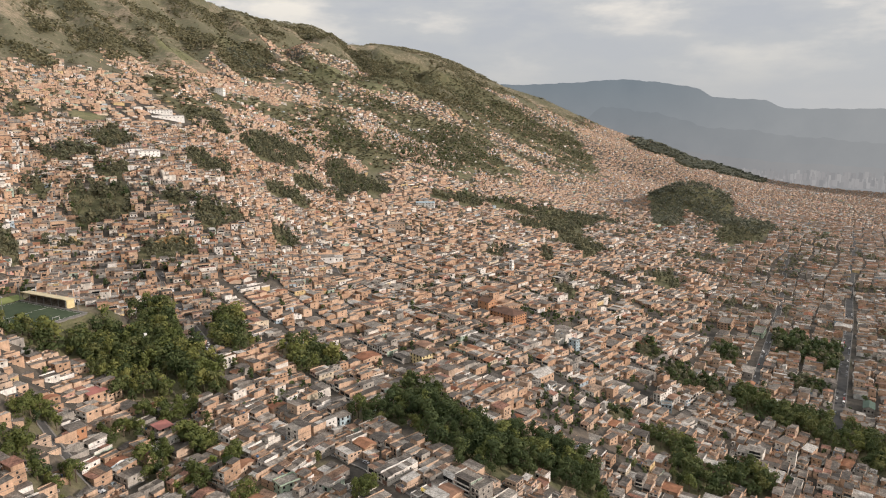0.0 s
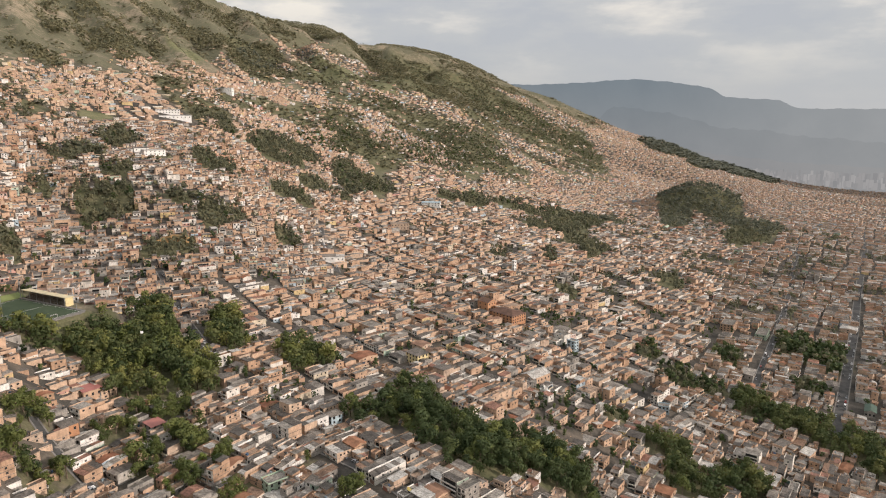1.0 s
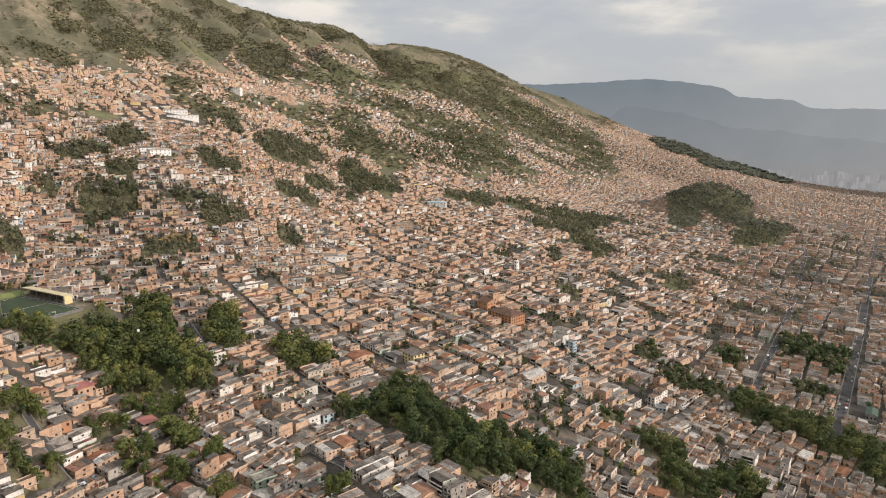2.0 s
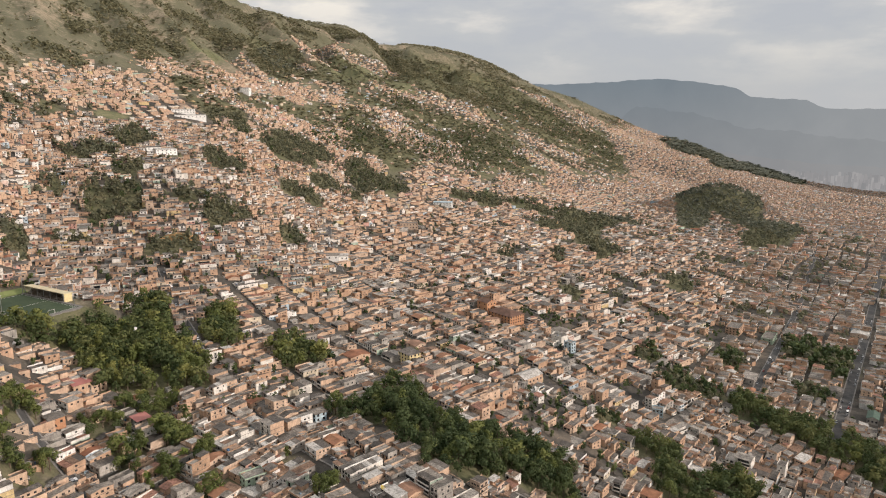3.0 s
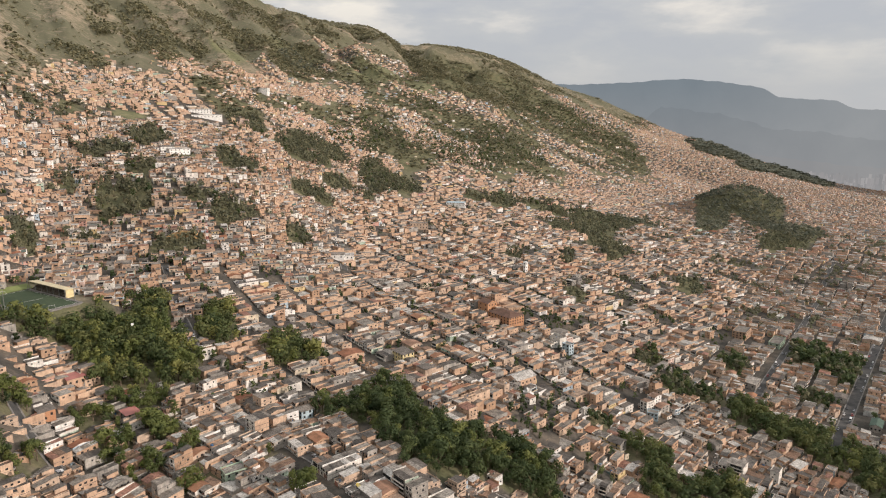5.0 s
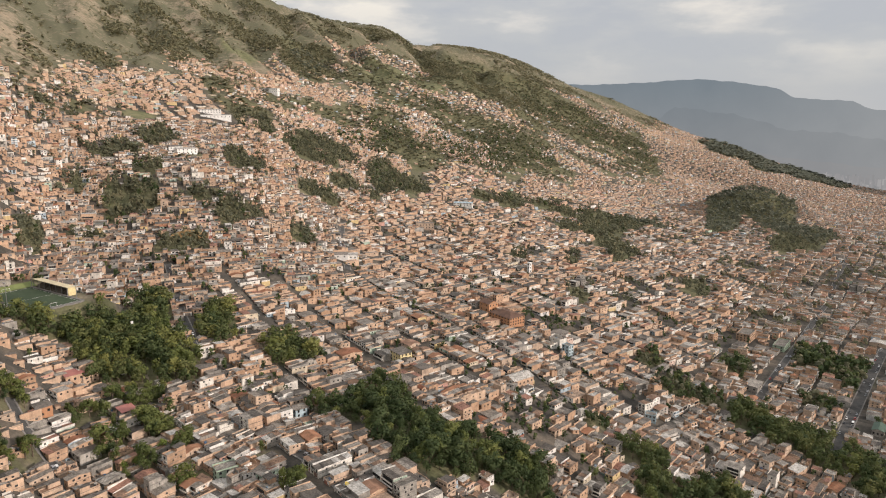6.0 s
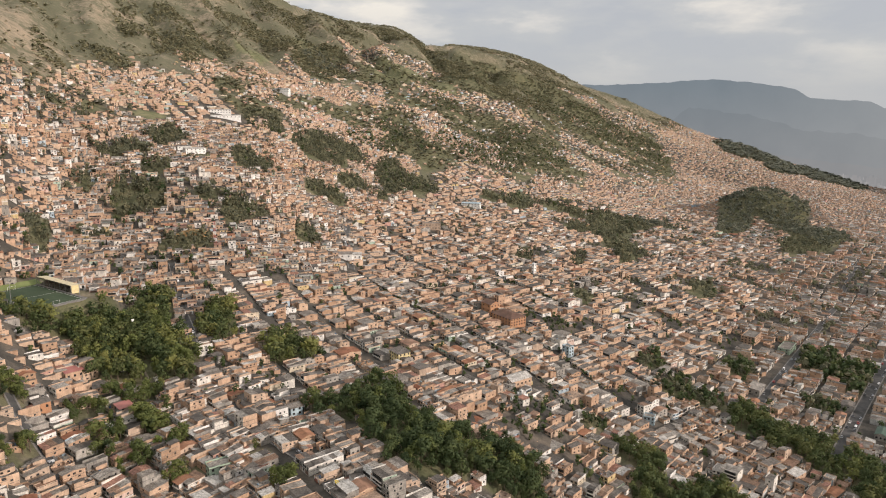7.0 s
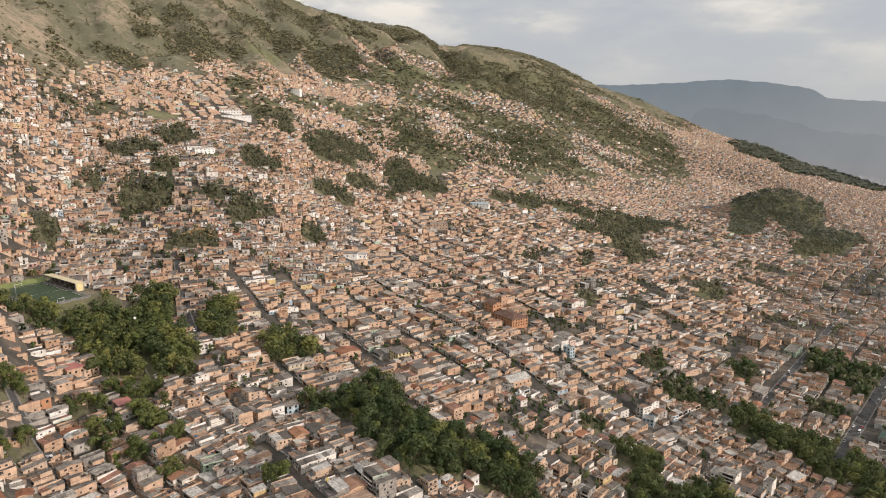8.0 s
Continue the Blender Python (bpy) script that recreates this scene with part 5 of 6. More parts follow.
def traffic():
    tones = [(0.1, "white"), (0.45, "black"), (0.65, "grey"), (0.8, "red")]
    made = {}
    for tone, colour in tones:
        ob = make_car("car", tone)
        made[colour] = tagged(ob, f"small {colour} car parked along the street", "car", "parked cars")
    van = tagged(make_car("van", 0.1), "white delivery van on the street", "van", "vans")
    used = set()
    rnd = random.Random(5)
    for (line, width), count in zip(ROAD_LINES, (46, 24, 18, 8, 4, 6)):
        for _ in range(count):
            i = rnd.randrange(3, min(len(line) - 3, 110))
            s = rnd.choice((-1, 1))
            if (id(line), i, s) in used:
                continue
            used |= {(id(line), i, s), (id(line), i + 1, s), (id(line), i - 1, s)}
            p, d = line[i], line[i + 1] - line[i - 1]
            d = d / np.hypot(*d)
            o = s * (width / 2 - 1.15)
            x, y = p[0] - d[1] * o, p[1] + d[0] * o
            e = 1.5
            rise = float(height(x + d[0] * e, y + d[1] * e) - height(x - d[0] * e, y - d[1] * e)) / (2 * e)
            m = pose(x, y, float(height(x, y)) + 0.32, 0, 0, math.degrees(math.atan2(d[1], d[0])) - 90) @ pose(0, 0, 0, math.degrees(math.atan(rise)))
            colour = rnd.choice(["white", "white", "black", "black", "grey", "grey", "grey", "van"] if rnd.random() < 0.95 else ["red"])
            src = van if colour == "van" else made[colour]
            if src.get("placed"):
                copy_thing(src, m)
            else:
                src.matrix_world = m
                src["placed"] = 1
    # parked along the parallel streets of the middle ground
    c, sn = math.cos(radians(-50)), math.sin(radians(-50))
    for row in range(5, 12):
        for k in range(34):
            u, v = -560 + 34 * k + rnd.uniform(-12, 12), 180 + row * 53.52 + rnd.choice((-3.3, 3.3))
            x, y = u * c - v * sn, u * sn + v * c
            az, r = polar(np.array([x]), np.array([y]))
            here = (np.array([x]), np.array([y]))
            if not (-17 < az[0] < 14 and 412 < r[0] < 640) or rnd.random() < 0.3 or built_up(*here)[0] < 0.95 or not free_of_landmarks(*here)[0] or valley_side(*here)[0] or near_slope(*here)[0]:
                continue
            dx, dy, e = c, sn, 1.5
            x, y = x + 1.2 * float(wobble(x, y, 64)), y + 1.2 * float(wobble(y, x, 81))
            rise = float(height(x + dx * e, y + dy * e) - height(x - dx * e, y - dy * e)) / (2 * e)
            m = pose(x, y, float(height(x, y)) + 0.05, 0, 0, -140) @ pose(0, 0, 0, math.degrees(math.atan(-rise)))
            copy_thing(rnd.choice([made["white"], made["white"], made["black"], made["black"], made["grey"], made["grey"], van]), m)
    for src in list(made.values()) + [van]:
        if src.get("placed"):
            del src["placed"]
    line = ROAD_LINES[2][0]
    k = int(np.argmin(np.hypot(line[:, 0] + 36, line[:, 1] - 302)))
    p, d = line[k], line[k + 1] - line[k - 1]
    bus = tagged(make_car("bus", 0.95), "yellow minibus standing in the street", "bus")
    d = d / np.hypot(*d)
    bus.matrix_world = pose(p[0] - d[1] * 1.5, p[1] + d[0] * 1.5, float(height(*p)) + 0.35, 0, 0, math.degrees(math.atan2(d[1], d[0])) - 90)


traffic()


# ---- single buildings that stand out ----
def big_building(x, y, turn, w, d, h, wall, tone, roof, label, category="building", rows=2, cols=5, side_cols=4, roof_kind="hip", roof_tone=0.3, lift=0.0):
    x, y, w, d, h = (v * MAP for v in (x, y, w, d, h))
    z = float(height(x, y)) + lift
    low = float(low_corner(np.array([[x, y, turn, w, d]]))[0])
    thing = new(category.replace(" ", "_"))
    thing.matrix_world = pose(x, y, z, 0, 0, turn)
    tagged(thing, label, category)
    hx, hy = w / 2, d / 2
    q = Quads()
    q.add(box(-hx, hx, -hy, hy, low - z - 0.5, h)[:4], wall, tone)
    q.add(box(-hx - 0.08, hx + 0.08, -hy - 0.08, hy + 0.08, h - 0.35, h), SLAB, 0.5)
    child("wall", q.mesh("wall"), thing)
    r = Quads()
    if roof_kind == "hip":
        k, rise = min(hx, hy) * 0.96, min(hx, hy) * 0.30
        o = 0.6
        a, b, c, e = (-hx - o, -hy - o, h), (hx + o, -hy - o, h), (hx + o, hy + o, h), (-hx - o, hy + o, h)
        if hx >= hy:
            p1, p2 = (-hx + k, 0, h + rise), (hx - k, 0, h + rise)
            r.add([(a, b, p2, p1), (c, e, p1, p2), (b, c, p2, p2), (e, a, p1, p1)], roof, roof_tone)
        else:
            p1, p2 = (0, -hy + k, h + rise), (0, hy - k, h + rise)
            r.add([(b, c, p2, p1), (e, a, p1, p2), (a, b, p1, p1), (c, e, p2, p2)], roof, roof_tone)
    elif roof_kind == "gable":
        rise = hy * 0.42
        r.add(tilted(-hx - 0.4, hx + 0.4, -hy - 0.5, 0, h, h + rise, 0.15) + tilted(-hx - 0.4, hx + 0.4, 0, hy + 0.5, h + rise, h, 0.15), roof, roof_tone)
        g = Quads()
        g.add([((sx * hx, -hy, h), (sx * hx, hy, h), (sx * hx, 0.05, h + rise), (sx * hx, -0.05, h + rise)) for sx in (-1, 1)], wall, tone)
        child("gable", g.mesh("gable"), thing)
    elif roof_kind == "shed":
        r.add(tilted(-hx - 0.5, hx + 0.5, -hy - 0.6, hy + 0.4, h + 0.1, h + 0.9, 0.16), roof, roof_tone)
    else:
        r.add([((-hx, -hy, h + 0.01), (hx, -hy, h + 0.01), (hx, hy, h + 0.01), (-hx, hy, h + 0.01))], roof, roof_tone)
        pq = Quads()
        pq.add(box(-hx, hx, -hy, -hy + 0.2, h, h + 0.8) + box(-hx, hx, hy - 0.2, hy, h, h + 0.8) + box(-hx, -hx + 0.2, -hy + 0.2, hy - 0.2, h, h + 0.8) + box(hx - 0.2, hx, -hy + 0.2, hy - 0.2, h, h + 0.8), wall, tone)
        child("parapet", pq.mesh("parapet"), thing)
    child("roof", r.mesh("roof"), thing)
    fh = h / max(rows, 1)
    pane = Quads()
    pane.add(box(-0.65, 0.65, -0.06, 0.03, 0, min(1.5, fh * 0.5)), PANE, 0.2)
    sill = Quads()
    sill.add(box(-0.8, 0.8, -0.16, 0.03, -0.14, 0.0, True), SLAB, 0.7)
    pm, sm = pane.mesh("window"), sill.mesh("sill")
    for i in range(rows):
        for n, length, fixed, rz in ((cols, w, -hy, 0), (cols, w, hy, 180), (side_cols, d, hx, 90), (side_cols, d, -hx, -90)):
            for k in range(n):
                t = (k + 0.5) / n * length - length / 2
                ob = child("window", pm, thing)
                place = {0: (t, fixed, 0), 180: (t, fixed, 0), 90: (fixed, t, 0), -90: (fixed, t, 0)}[rz]
                ob.matrix_local = pose(place[0], place[1], i * fh + fh * 0.36, 0, 0, rz)
                child("sill", sm, ob)
    return thing


big_building(51, 531, -50, 25, 16, 6.8, ORANGE, 0.5, BROWN, "orange brick school block with a brown hipped roof", "school", 3, 7, 6, roof_tone=0.2)
big_building(37, 556, -50, 12, 10, 7.4, ORANGE, 0.8, BROWN, "orange brick building with a low pitched roof", "building", 2, 2, 3, "gable", 0.6)
big_building(278, 618, 54.5, 22, 12, 7.0, BRICK, 0.15, SLAB, "broad brick block with a grey flat roof", "building", 3, 6, 4, "flat", 0.3)
big_building(306, 607, 54.5, 24, 10, 4.6, GREENP, 0.8, SLAB, "pale green school building with a flat roof", "school", 2, 5, 2, "flat", 0.3)
big_building(-390, 1062, 22, 34, 9, 6.0, WHITE, 0.5, SHEET, "long white institutional building on the slope", "building", 2, 8, 2, "shed", 0.82)
big_building(-372, 1040, 22, 44, 9, 5.0, WHITE, 0.9, SHEET, "long white building with a pale roof", "building", 1, 8, 2, "shed", 0.8)
big_building(-322, 806, 40, 24, 12, 6.0, WHITE, 0.7, SHEET, "white building with a pale sheet roof", "building", 2, 5, 3, "shed", 0.83)
big_building(-342, 822, 30, 16, 12, 4.0, WHITE, 0.2, SHEET, "low white building with a grey sheet roof", "building", 1, 3, 2, "shed", 0.4)
big_building(-109, 648, 6, 19, 9, 4.4, WHITE, 0.6, SHEET, "white walled shed with a grey roof", "shed", 1, 3, 2, "shed", 0.6)
big_building(-42, 890, 5, 24, 12, 7.5, BRICK, 0.95, SLAB, "pale brick block with a flat roof", "building", 2, 6, 3, "flat", 0.5)
big_building(-396, 1408, -8, 36, 12, 8.0, WHITE, 0.4, BLUER, "white school with a blue roof on the hillside", "school", 2, 8, 3, "shed", 0.8)
big_building(83, 710, -50, 3.4, 3.4, 11, WHITE, 0.9, WHITE, "slender white church tower", "church tower", 3, 1, 1, "hip", 0.5)
big_building(5, 1095, -8, 30, 12, 6.0, WHITE, 0.3, BLUER, "building with a pale blue sheet roof", "building", 2, 6, 3, "shed", 0.9)
big_building(54, 419, 40, 17, 11, 4.8, BRICK, 0.5, SHEET, "brick hall under a pale grey sheet roof", "hall", 1, 5, 3, "gable", 0.79)
big_building(303, 446, 54.5, 14, 7, 4.2, PLASTER, 0.6, GREENP, "warehouse with a dark green sheet roof", "warehouse", 1, 5, 3, "gable", 0.1)
big_building(239, 500, 54.5, 15, 9, 4.4, PLASTER, 0.5, SHEET, "street workshop with a pale grey sheet roof", "workshop", 1, 4, 2, "shed", 0.7)
big_building(-56, 481, -50, 16, 12, 6.2, BRICK, 0.6, SLAB, "broad brick block with a flat roof", "building", 2, 3, 3, "flat", 0.6)

big_building(-66, 328, 40, 6.5, 5, 4.6, BLUER, 1.0, SHEET, "small house with pale blue painted walls", "house", 2, 2, 2, "shed", 0.5)
big_building(-180, 292, 53, 7, 6, 4.0, ORANGE, 0.2, SHEET, "house with a bright orange brick wall", "house", 1, 2, 2, "shed", 0.3)
big_building(-85, 272, 38, 10, 7, 4.4, GREENP, 1.0, SLAB, "pale green painted house with a flat roof terrace", "house", 2, 3, 2, "flat", 0.7)
big_building(-23, 424, -50, 12, 9, 7.0, CREAM, 0.9, SHEET, "three-storey ochre painted corner house", "house", 3, 4, 3, "shed", 0.35)
big_building(95, 488, 40, 5.0, 7, 7.2, BLUER, 1.0, SLAB, "narrow three-storey house with pale blue walls", "house", 3, 2, 2, "flat", 0.8)
big_building(-187, 329, 50, 9, 7, 4.4, BRICK, 0.4, RED, "brick house under a dull red sheet roof", "house", 1, 3, 2, "shed", 0.9)
big_building(-149, 310, 50, 7, 7, 4.6, PLASTER, 0.5, RED, "plastered house under a faded red sheet roof", "house", 2, 2, 2, "shed", 1.0)
big_building(141, 420, -20, 7, 6, 4.4, BLUER, 1.0, SLAB, "pale blue and white house above the lane", "house", 2, 3, 2, "flat", 0.7)
big_building(-102, 656, 8, 20, 8, 5.0, WHITE, 0.7, SHEET, "long white building beside the street", "building", 1, 5, 2, "shed", 0.75)


def white_monument(x, y):
    """A slim white shaft on steps that stands clear of the trees."""
    x, y = x * MAP, y * MAP
    thing = new("monument")
    thing.matrix_world = pose(x, y, float(height(x, y)), 0, 0, 30)
    tagged(thing, "slim white painted monument among the trees", "monument")
    for part_name, faces in (("steps", box(-2.4, 2.4, -2.4, 2.4, -0.8, 0.5) + box(-1.8, 1.8, -1.8, 1.8, 0.5, 1.0)), ("shaft", box(-0.95, 0.95, -0.95, 0.95, 1.0, 10.4)),
                             ("ledge", box(-1.25, 1.25, -1.25, 1.25, 10.4, 10.9, True)), ("cap", box(-0.8, 0.8, -0.8, 0.8, 10.9, 13.2) + tilted(-0.9, 0.9, -0.9, 0.9, 13.4, 13.4, 0.25))):
        q = Quads()
        q.add(faces, WHITE, 0.9)
        child(part_name, q.mesh(part_name), thing)


white_monument(-180, 381)


def chapel(x, y, turn):
    """A small white chapel: low wings, a gabled front and a stepped belfry with a pointed cap."""
    x, y = x * MAP, y * MAP
    thing = new("chapel")
    thing.matrix_world = pose(x, y, float(height(x, y)), 0, 0, turn)
    tagged(thing, "small white chapel front with a pointed belfry", "chapel")

    def spire(half, z0, z1):
        ring = [(-half, -half, z0), (half, -half, z0), (half, half, z0), (-half, half, z0)]
        return [(ring[k], ring[(k + 1) % 4], (0.04, 0.04, z1), (-0.04, -0.04, z1)) for k in range(4)]

    gable = [((-1.7, -2.0, 2.8), (1.7, -2.0, 2.8), (0.05, -2.0, 4.2), (-0.05, -2.0, 4.2))]
    for part_name, mat, faces in (("wing", WHITE, box(-4.4, -1.7, -1.7, 1.8, -1.6, 2.3)), ("wing", WHITE, box(1.7, 4.4, -1.7, 1.8, -1.6, 2.3)),
                                  ("nave", WHITE, box(-1.7, 1.7, -2.0, 5.0, -1.6, 2.8) + gable), ("belfry", WHITE, box(-0.8, 0.8, -1.95, -0.35, 2.8, 5.2)),
                                  ("door", DOOR, box(-0.6, 0.6, -2.06, -1.98, 0.0, 2.0)), ("window", PANE, box(-0.3, 0.3, -2.02, -1.94, 4.2, 4.9)),
                                  ("roof", SHEET, [((-1.9, -1.9, 2.75), (0.0, -1.9, 4.3), (0.0, 5.1, 4.3), (-1.9, 5.1, 2.75)), ((0.0, -1.9, 4.3), (1.9, -1.9, 2.75), (1.9, 5.1, 2.75), (0.0, 5.1, 4.3))])):
        q = Quads()
        q.add(faces, mat, 0.78 if mat is SHEET else 0.9)
        child(part_name, q.mesh(part_name), thing)
    q = Quads()
    q.add(np.array(spire(0.85, 0.0, 1.9)), WHITE, 0.7)
    cap = child("cap", q.mesh("cap"), thing)
    cap.matrix_local = pose(0, -1.15, 5.2)


chapel(57, 404, -28)


# ---- sports ground ----
def sports_ground():
    m = pose(PITCH_AT[0], PITCH_AT[1], PITCH_Z, 0, 0, PITCH_TURN) @ Matrix.Scale(MAP, 4)
    turf = Quads()
    turf.add(box(-30, 30, -17, 15, -0.6, 0.0), TURF)
    ob = new("sports_pitch", turf.mesh("sports_pitch"))
    ob.matrix_world = m
    tagged(ob, "dark green artificial turf football pitch with white lines", "sports pitch", kind="structure")
    lines = [(-29, 29, -16.2, -16.05), (-29, 29, 14.05, 14.2), (-29, -28.85, -16.05, 14.05), (28.85, 29, -16.05, 14.05), (-0.08, 0.08, -16.05, 14.05)]
    for x0, x1, y0, y1 in lines:
        q = Quads()
        q.add(box(x0, x1, y0, y1, 0.0, 0.02), WHITE)
        child("line_marking", q.mesh("line_marking"), ob)
    bank = Quads()
    bank.add([((-40, -18, 1.7), (-31, -18, 0.1), (-31, 20, 0.1), (-40, 20, 1.7)), ((-31, -18, 0.1), (-40, -18, 1.7), (-40, -18, -4), (-31, -18, -4)),
              ((-40, -18, 1.7), (-40, 20, 1.7), (-40, 20, -4), (-40, -18, -4)), ((-40, 20, 1.7), (-31, 20, 0.1), (-31, 20, -4), (-40, 20, -4))], BANK)
    b = new("grass_bank", bank.mesh("grass_bank"))
    b.matrix_world = m
    tagged(b, "light green mown grass bank beside the pitch", "bank", kind="structure")
    walk_q = Quads()
    walk_q.add(box(-31, 31, 15, 17, -0.6, 0.25) + box(30, 33, -17, 15, -0.6, 0.25), PAVING)
    p = new("pavement", walk_q.mesh("pavement"))
    p.matrix_world = m
    tagged(p, "pale concrete strip round the sports pitch", "pavement", kind="structure")
    stand = new("spectator_stand")
    stand.matrix_world = m
    tagged(stand, "long spectator stand under a pale yellow roof", "stand")
    roof = Quads()
    roof.add(tilted(-30, 13, 16.2, 22.5, 5.6, 5.0, 0.35), CREAM, 0.1)
    child("roof", roof.mesh("roof"), stand, "pale cream sheet roof")
    back_wall = Quads()
    back_wall.add(box(-29.5, 12.5, 22.0, 22.3, -3.0, 5.0), PLASTER, 0.4)
    child("back_wall", back_wall.mesh("back_wall"), stand)
    endw = Quads()
    endw.add(box(12.2, 12.6, 17.0, 22.0, -0.3, 5.1), CREAM, 0.9)
    child("end_wall", endw.mesh("end_wall"), stand, "ochre painted end wall")
    for k in range(4):
        s = Quads()
        s.add(box(-29.5, 12.2, 18 + k * 1.0, 19 + k * 1.0, -0.5, 0.45 * (k + 1)), SLAB, 0.4)
        child("step", s.mesh("step"), stand)
    post = Quads()
    post.add(box(-0.14, 0.14, -0.14, 0.14, -0.4, 5.4), METAL)
    pm = post.mesh("post")
    for k in range(7):
        o = child("post", pm, stand)
        o.location = (-29 + k * 6.85, 16.7, 0)
    lamp = new("floodlight_mast")
    tagged(lamp, "tall grey floodlight mast beside the pitch", "floodlight", "pitch floodlights")
    q = Quads()
    q.add(drum(0, 0, -1.5, 13, 0.16, 0.09, 6), METAL)
    child("pole", q.mesh("pole"), lamp)
    q = Quads()
    q.add(box(-1.2, 1.2, -0.06, 0.06, 12.4, 12.55, True), METAL)
    child("crossbar", q.mesh("crossbar"), lamp)
    head = Quads()
    head.add(box(-0.3, 0.3, -0.22, 0.2, -0.28, 0.28, True), METAL, 0.9)
    hm = head.mesh("lamp_head")
    for x in (-0.9, 0.0, 0.9):
        o = child("lamp_head", hm, lamp)
        o.location = (x, -0.2, 12.7)
    spots = [(-22, -17.5, 0), (8, -17.5, 0), (-31.5, 16.5, 180), (24, 16.0, 180)]
    lamp.matrix_world = m @ pose(spots[0][0], spots[0][1], 0, 0, 0, 180)
    for x, y, t in spots[1:]:
        copy_thing(lamp, m @ pose(x, y, 0, 0, 0, t))
    goal = new("football_goal")
    tagged(goal, "white football goal frame on the turf", "goal", "goals")
    for p0, p1 in (((0, -2, 0), (0, -2, 2)), ((0, 2, 0), (0, 2, 2)), ((0, -2, 2), (0, 2, 2))):
        q = Quads()
        q.add(beam(p0, p1, 0.07), WHITE)
        child("bar", q.mesh("bar"), goal)
    goal.matrix_world = m @ pose(28.6, -1, 0)
    copy_thing(goal, m @ pose(-28.6, -1, 0))


sports_ground()


# ---- masts ----
def telecom_mast(x, y, high, banded, label):
    x, y, high = x * MAP, y * MAP, high * MAP
    z = float(height(x, y))
    thing = new("telecom_mast")
    thing.matrix_world = pose(x, y, z)
    tagged(thing, label, "mast")
    n = 7 if banded else 4
    wide = 1.1 if banded else 0.9
    for k in range(n):
        z0, z1 = k * high / n, (k + 1) * high / n
        r0, r1 = wide * (1 - 0.45 * k / n), wide * (1 - 0.45 * (k + 1) / n)
        q = Quads()
        mat = (RED if k % 2 == 0 else WHITE) if banded else METAL
        ring = [(1, 1), (-1, 1), (-1, -1), (1, -1)]
        for i in range(4):
            (a, b), (c, d) = ring[i], ring[(i + 1) % 4]
            q.add(beam((a * r0, b * r0, z0 - (0.6 if k == 0 else 0)), (a * r1, b * r1, z1), 0.16, 4), mat)
            q.add(beam((a * r0, b * r0, z0), (c * r1, d * r1, z1), 0.09, 4), mat)
            q.add(beam((c * r0, d * r0, z0), (a * r1, b * r1, z1), 0.09, 4), mat)
            q.add(beam((a * r1, b * r1, z1), (c * r1, d * r1, z1), 0.1, 4), mat)
        child("section", q.mesh("section"), thing)
    for k, a in enumerate((0.4, 2.5, 4.6)):
        q = Quads()
        q.add(box(-0.2, 0.2, -0.1, 0.1, -1.0, 1.0, True), WHITE)
        o = child("antenna", q.mesh("antenna"), thing)
        o.location = (0.8 * math.cos(a), 0.8 * math.sin(a), high - 1.2)
        o.rotation_euler = (0, 0, a + 1.57)


telecom_mast(-197, 552, 20, True, "red and white banded lattice telecom mast")
telecom_mast(-430, 2290, 34, False, "grey lattice antenna mast on the hilltop")
telecom_mast(-372, 2290, 28, False, "grey lattice antenna mast on the hilltop")


# bare cutting below the wood beside the mast
def bluff():
    pts = along([(-238, 558), (-228, 560), (-217, 562), (-209, 564), (-200, 566)], 3.0)
    q = Quads()
    rows = []
    for k, (o, up) in enumerate(((0, -1.0), (1.5, 3.4), (3.5, 6.6), (7.0, 7.4))):
        d = np.gradient(pts, axis=0)
        n = np.stack([-d[:, 1], d[:, 0]], 1) / np.hypot(*d.T)[:, None]
        p = pts + n * (o + 0.8 * np.sin(np.arange(len(pts)) * 1.7 + k)[:, None])
        taper = np.sin(np.linspace(0.15, math.pi - 0.15, len(pts)))
        rows.append(np.column_stack([p, height(pts[:, 0], pts[:, 1]) + up * taper]))
    q.add([(rows[j][i], rows[j][i + 1], rows[j + 1][i + 1], rows[j + 1][i]) for j in range(3) for i in range(len(pts) - 1)], SOIL)
    tagged(new("earth_cutting", q.mesh("earth_cutting")), "bare ochre earth cutting below the scrub", "earth bank", kind="structure")


bluff()


